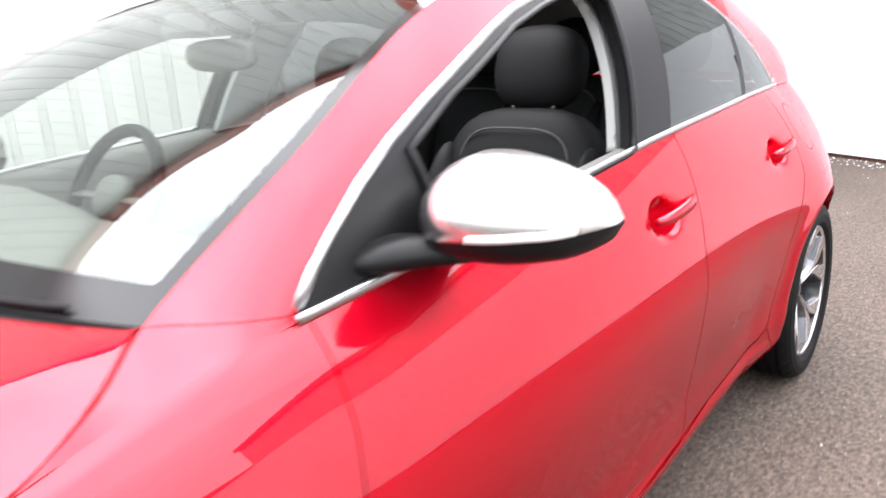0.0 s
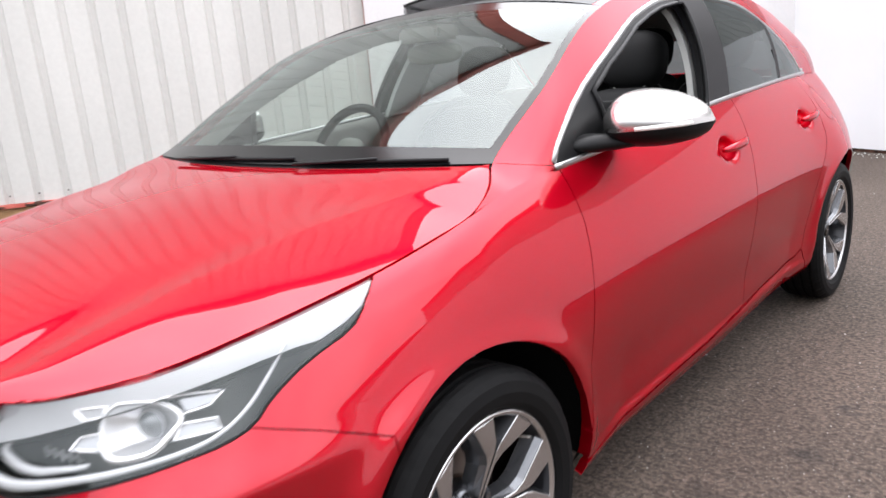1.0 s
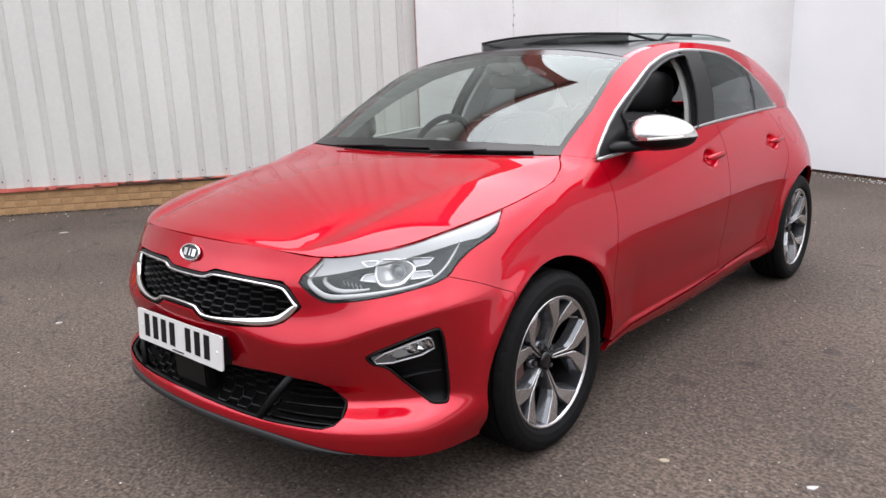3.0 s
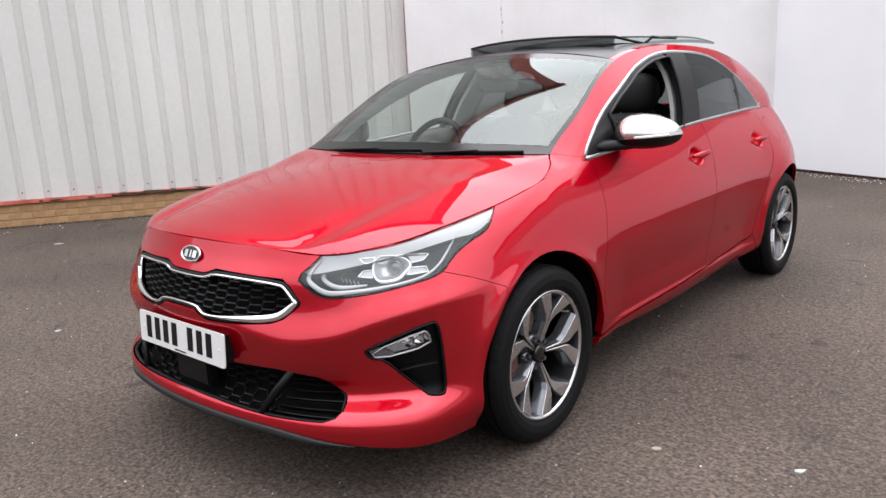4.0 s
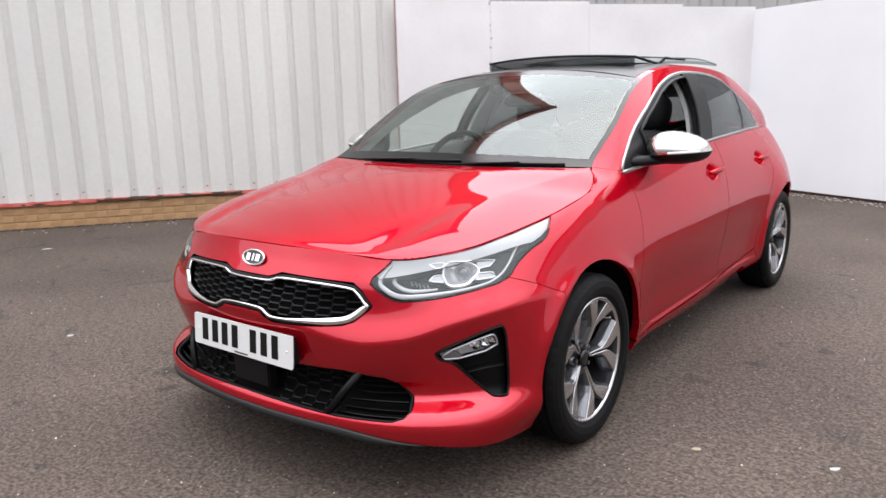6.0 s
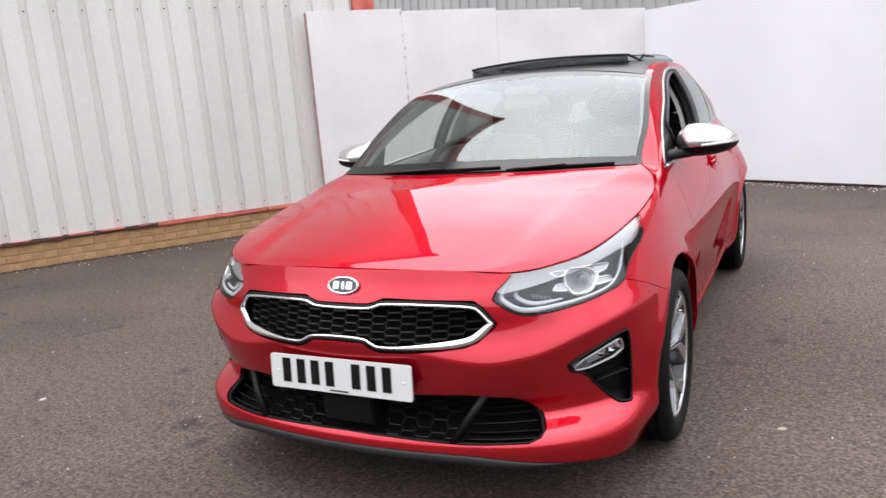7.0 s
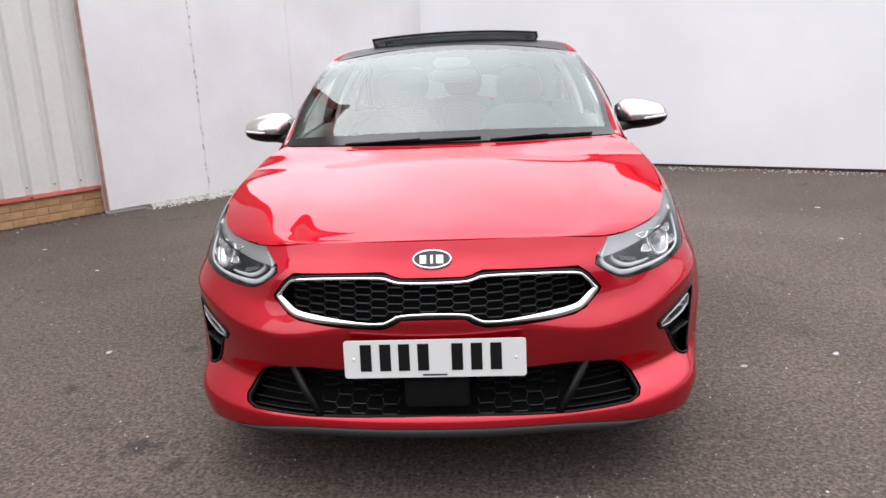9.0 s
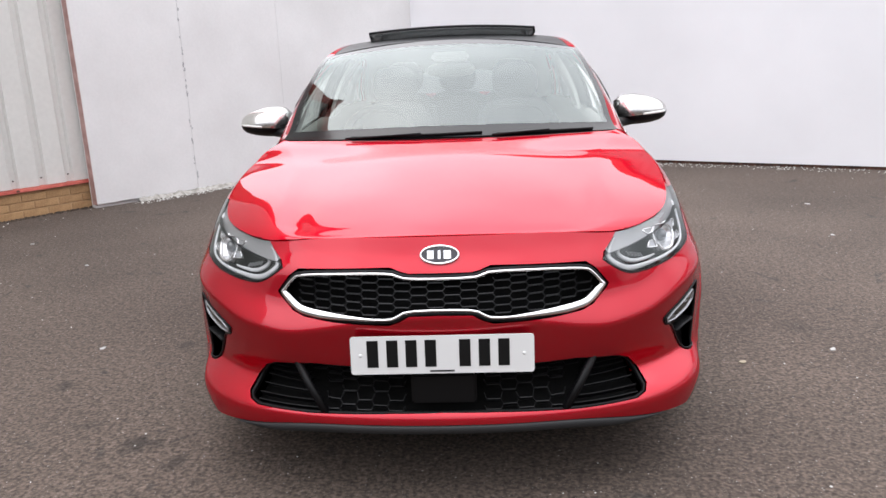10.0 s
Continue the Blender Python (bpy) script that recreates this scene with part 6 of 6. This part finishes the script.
# seam between wing and screen pillar
for s in (1, -1):
    bm = bmesh.new()
    pts, ns = loop_on(cabin_bvh, SIDE_VIEW, fine([(1.2, 0.984), (1.26, 0.972), (1.345, 0.957)], 0.015, closed=False), 0.0)
    tube(bm, flip(pts, s), 0.0009, 0.0006, up=lambda i: Vector((s * ns[i].x, ns[i].y, ns[i].z)), n=6)
    part("pillar_seam", bm, DARK, car)

# wipers resting at the screen's base
for pivot, tip in (((-0.40, 0.0), (0.14, 0.016)), ((0.2, 0.0), (0.6, 0.01))):
    wiper = new("wiper")
    wiper.parent = car
    pts = []
    for t in np.linspace(0, 1, 14):
        x = pivot[0] + (tip[0] - pivot[0]) * t
        r = pivot[1] + (tip[1] - pivot[1]) * t
        e = float(rail(0.1 + (WS_TOP - 0.1) * r)[0])
        p = windscreen_skin(np.array([abs(x) / e]), np.array([r]))[0]
        pts.append(Vector((x, p[1], p[2] + 0.006)))
    bm = bmesh.new()
    tube(bm, pts, 0.0035, 0.005, n=8)
    part("wiper_blade", bm, BLACK_TRIM, wiper, smooth=True)
    bm = bmesh.new()
    tube(bm, [pts[0] + Vector((-0.02, -0.03, 0.0)), pts[3] + Vector((0, -0.012, 0.003)), pts[7] + Vector((0, 0, 0.006))], 0.006, 0.004, n=8)
    part("wiper_arm", bm, BLACK_TRIM, wiper, smooth=True)

# cowl between bonnet and screen
bm = bmesh.new()
rows = []
for b in np.linspace(-1, 1, 41):
    q = windscreen_skin(np.array([abs(b)]), np.array([0.0]))[0]
    h = bonnet_skin(np.array([abs(b)]), np.array([1.0]))[0]
    rows.append([bm.verts.new((math.copysign(q[0], b), q[1] + 0.03, q[2] + 0.004)), bm.verts.new((math.copysign(h[0] * 0.5 + q[0] * 0.5, b), h[1] - 0.04, min(h[2], q[2]) - 0.016))])
for a, b in zip(rows, rows[1:]):
    bm.faces.new((a[0], a[1], b[1], b[0]))
part("cowl", bm, BLACK_TRIM, car)

# roof: wind deflector and the slid-back glass
NET = material("deflector_net", (0.01, 0.01, 0.0105), rough=0.8)
nn, nl = NET.node_tree.nodes, NET.node_tree.links
net_mix, net_hole = nn.new("ShaderNodeMixShader"), nn.new("ShaderNodeBsdfTransparent")
net_mix.inputs["Fac"].default_value = 0.3
nl.new(bsdf(NET).outputs["BSDF"], net_mix.inputs[1])
nl.new(net_hole.outputs["BSDF"], net_mix.inputs[2])
nl.new(net_mix.outputs["Shader"], nn["Material Output"].inputs["Surface"])
deflector = tagged(new("wind_deflector"), "raised black net wind deflector")
deflector.parent = car
rows, tops = [], []
bm = bmesh.new()
for x in np.linspace(-0.44, 0.44, 33):
    y = 2.2 - 0.085 * (1 - (x / 0.44) ** 2)
    p, _ = on_skin(roof_bvh, TOP_VIEW, (abs(x), y))
    top = 1.443 + 0.017 * (1 - (x / 0.44) ** 2)
    rows.append([bm.verts.new((x, y + 0.004, p.z - 0.015)), bm.verts.new((x, y - 0.006, p.z + 0.018)), bm.verts.new((x, y, top)), bm.verts.new((x, y + 0.01, top - 0.004)), bm.verts.new((x, y + 0.012, p.z - 0.015))])
    tops.append(Vector((x, y + 0.004, top)))
for a, b in zip(rows, rows[1:]):
    for j in range(4):
        bm.faces.new((a[j], a[j + 1], b[j + 1], b[j]))
bmesh.ops.recalc_face_normals(bm, faces=bm.faces)
part("net", bm, NET, deflector, smooth=True)
bm = bmesh.new()
tube(bm, tops, 0.007, 0.006, n=8)
part("top_bar", bm, BLACK_TRIM, deflector, smooth=True)
for s in (1, -1):
    bm = bmesh.new()
    tube(bm, [tops[0 if s < 0 else -1], Vector((s * 0.455, 2.34, 1.425)), Vector((s * 0.455, 2.5, 1.41))], 0.007, 0.007, n=8)
    part("deflector_arm", bm, BLACK_TRIM, deflector, smooth=True)
slider = panel(roof_bm, (3,), "sliding_roof_glass", SLIDING_GLASS, car, both=True, lift=0.0, flange=0.008, gap=-0.01, label="slid-back dark roof glass panel")[0]
slider.matrix_local = pose(0, 2.64, 1.43, 2.6, 0, 0) @ pose(0, -2.64, -1.43 + 0.036, 0, 0, 0)
for s in (1, -1):
    bm = bmesh.new()
    tube(bm, [(s * 0.42, 2.56, 1.405), (s * 0.425, 2.66, 1.447), (s * 0.43, 2.95, 1.445)], 0.008, 0.008, n=8)
    part("roof_strut", bm, BLACK_TRIM, car, smooth=True)
    bm = bmesh.new()
    tube(bm, [(s * 0.445, 2.14, 1.385), (s * 0.445, 2.4, 1.402), (s * 0.445, 2.62, 1.404)], 0.012, 0.01, n=8)
    part("roof_track", bm, BLACK_TRIM, car, smooth=True)

# tailgate with its window
hatch_edge = curve((0.0, tuple(rail(1.0))), (0.5, (0.575, 4.09, 1.07)), (1.0, tuple(belt(1.0))))
hatch_mid = curve((0.0, tuple(roof_mid(1.0))), (0.5, (0, 4.19, 1.11)), (1.0, (0, 4.285, 0.985)))
hb, hr = np.linspace(0, 1, 21), np.linspace(0, 1, 13)
hatch = grid_mesh(lambda b, r: across(hatch_edge(r), hatch_mid(r), b), hb, hr, flip=True)
lay = hatch.faces.layers.int.new("panel")
for i, f in enumerate(list(hatch.faces)):
    iu, iv = divmod(i, len(hr) - 1)
    f[lay] = 1 if hb[iu] < 0.84 and 1 <= iv < 10 else 0
panel(hatch, (0,), "tailgate", PAINT, car, both=True, gap=0, flange=0.01)
panel(hatch, (1,), "tailgate_window", TINT, car, both=True, gap=0, flange=0)

# ---- cabin ----
LEATHER = material("black_leather", (0.009, 0.009, 0.0095), rough=0.6, spec=0.2)
SOFT_DARK = material("dash_plastic", (0.13, 0.125, 0.115), rough=0.7)
STITCHING = material("grey_stitching", (0.09, 0.09, 0.09), rough=0.8)
LINING = material("pale_grey_lining", (0.4, 0.4, 0.385), rough=0.9)


def cushion(bm, size, m, r=0.25, seg=10):
    """A soft block: superellipsoid of the given half sizes."""
    k = seg * 2
    rows = []
    for i in range(seg + 1):
        a = -math.pi / 2 + math.pi * i / seg
        ring = []
        for j in range(k):
            b = 2 * math.pi * j / k
            f = lambda c: math.copysign(abs(c) ** (2 * r), c)
            ring.append(bm.verts.new(m @ Vector((size[0] * f(math.cos(a)) * f(math.cos(b)), size[1] * f(math.cos(a)) * f(math.sin(b)), size[2] * f(math.sin(a))))))
        rows.append(ring)
    for a, b in zip(rows, rows[1:]):
        for j in range(k):
            bm.faces.new((a[j], a[(j + 1) % k], b[(j + 1) % k], b[j]))
    bmesh.ops.remove_doubles(bm, verts=bm.verts, dist=1e-5)


def seat(x, y, dz=0.0):
    st = tagged(new("seat"), "black leather seat with a headrest")
    st.parent = car
    bm = bmesh.new()
    cushion(bm, (0.25, 0.27, 0.1), pose(x, y, 0.5 + dz, -6, 0, 0), 0.3, 14)
    part("seat_base", bm, LEATHER, st, smooth=True)
    bm = bmesh.new()
    cushion(bm, (0.25, 0.085, 0.33), pose(x, y + 0.32, 0.765 + dz, -20, 0, 0), 0.3, 14)
    part("backrest", bm, LEATHER, st, smooth=True)
    for g in (1, -1):
        bm = bmesh.new()
        cushion(bm, (0.05, 0.075, 0.25), pose(x + g * 0.215, y + 0.26, 0.76 + dz, -20, 0, 0), 0.5, 10)
        part("bolster", bm, LEATHER, st, smooth=True)
    bm = bmesh.new()
    cushion(bm, (0.135, 0.06, 0.112), pose(x, y + 0.475, 1.178 + dz, -14, 0, 0), 0.38, 12)
    part("headrest", bm, LEATHER, st, smooth=True)
    for g in (-0.06, 0.06):
        bm = bmesh.new()
        tube(bm, [(x + g, y + 0.42, 1.05 + dz), (x + g, y + 0.465, 1.16 + dz)], 0.007, n=8)
        part("headrest_post", bm, SATIN, st, smooth=True)
    bm = bmesh.new()
    mm = pose(x, y + 0.32, 0.765 + dz, -20, 0, 0)
    tube(bm, [mm @ Vector((0.17 * math.copysign(abs(math.cos(a)) ** 0.5, math.cos(a)), -0.088 + 0.02 * abs(math.cos(a)), 0.06 + 0.2 * math.copysign(abs(math.sin(a)) ** 0.5, math.sin(a)))) for a in np.linspace(0, 2 * math.pi, 40, endpoint=False)], 0.003, closed=True, up=(0, 1, 0))
    part("seam", bm, STITCHING, st)


for x in (0.36, -0.36):
    seat(x, 2.12, -0.024)
for x in (0.38, 0.0, -0.38):
    seat(x, 3.0)

bm = bmesh.new()
rows = []
for x in np.linspace(-0.7, 0.7, 43):
    hump = 0.045 * math.exp(-(((x + 0.36) / 0.17) ** 4))
    bow = 0.05 * (abs(x) / 0.7) ** 2
    prof = [(1.16, 0.93), (1.24, 0.945), (1.40, 0.95 + hump * 0.5), (1.52 - bow * 0.3, 0.945 + hump), (1.60 - bow, 0.915 + hump * 0.6), (1.62 - bow, 0.86), (1.56 - bow, 0.7), (1.52, 0.45)]
    rows.append([bm.verts.new((x, y, z)) for y, z in prof])
for a, b in zip(rows, rows[1:]):
    for j in range(7):
        bm.faces.new((a[j], b[j], b[j + 1], a[j + 1]))
bmesh.ops.recalc_face_normals(bm, faces=bm.faces)
part("dashboard", bm, SOFT_DARK, car, smooth=True)

wheel_pose = pose(-0.36, 1.74, 0.915, 62, 0, 0)
steer = new("steering_wheel")
steer.parent = car
bm = bmesh.new()
tube(bm, [wheel_pose @ Vector((0.18 * math.cos(a), 0.178 * math.sin(a), 0)) for a in np.linspace(0, 2 * math.pi, 48, endpoint=False)], 0.016, 0.018, closed=True, n=10, up=wheel_pose.to_3x3() @ Vector((0, 0, 1)))
part("steering_rim", bm, LEATHER, steer, smooth=True)
bm = bmesh.new()
cushion(bm, (0.07, 0.06, 0.03), wheel_pose, 0.4, 10)
part("steering_boss", bm, SOFT_DARK, steer, smooth=True)
for a in (0, 180, 270):
    bm = bmesh.new()
    tube(bm, [wheel_pose @ Vector((0.05 * math.cos(radians(a)), 0.05 * math.sin(radians(a)), 0)), wheel_pose @ Vector((0.17 * math.cos(radians(a)), 0.17 * math.sin(radians(a)), 0))], 0.02, 0.008, n=8)
    part("steering_spoke", bm, SOFT_DARK, steer, smooth=True)

panel(roof_bm, (1, 3, 0), "roof_lining", LINING, car, both=True, lift=-0.035, flange=0, gap=0)
panel(cabin, (PB_F,), "inner_pillar", LINING, car, mirror=True, lift=-0.05, flange=0.02, gap=0.008)
panel(cabin, (FRAME,), "inner_frame", LINING, car, mirror=True, lift=-0.045, flange=0.0, gap=-0.01)
bm = bmesh.new()
box(bm, (-0.62, 3.5, 0.93), (0.62, 4.1, 0.95))
part("parcel_shelf", bm, SOFT_DARK, car)
for s in (1, -1):
    bm = bmesh.new()
    rows = []
    for y in np.linspace(1.3, 3.55, 40):
        p = top_edge(y)
        rows.append([bm.verts.new((s * q[0], y, q[1])) for q in ((p[0] - 0.004, p[2]), (p[0] - 0.035, p[2] + 0.004), (p[0] - 0.075, p[2] - 0.02), (p[0] - 0.085, p[2] - 0.12), (p[0] - 0.02, p[2] - 0.3))])
    for a, b in zip(rows, rows[1:]):
        for j in range(4):
            bm.faces.new((a[j], a[j + 1], b[j + 1], b[j]))
    bmesh.ops.recalc_face_normals(bm, faces=bm.faces)
    part("door_card", bm, SOFT_DARK, car, smooth=True)

bm = bmesh.new()
p = screen_mid(0.86)
box(bm, (-0.09, p[1] - 0.02, p[2] - 0.06), (0.09, p[1] + 0.1, p[2] - 0.012))
bmesh.ops.bevel(bm, geom=bm.edges[:], offset=0.012, segments=2, affect="EDGES")
part("sensor_housing", bm, SOFT_DARK, car)
bm = bmesh.new()
cushion(bm, (0.12, 0.018, 0.035), pose(0, p[1] + 0.06, p[2] - 0.10, 5, 0, 0), 0.35, 10)
part("rear_view_mirror", bm, SOFT_DARK, car, smooth=True)
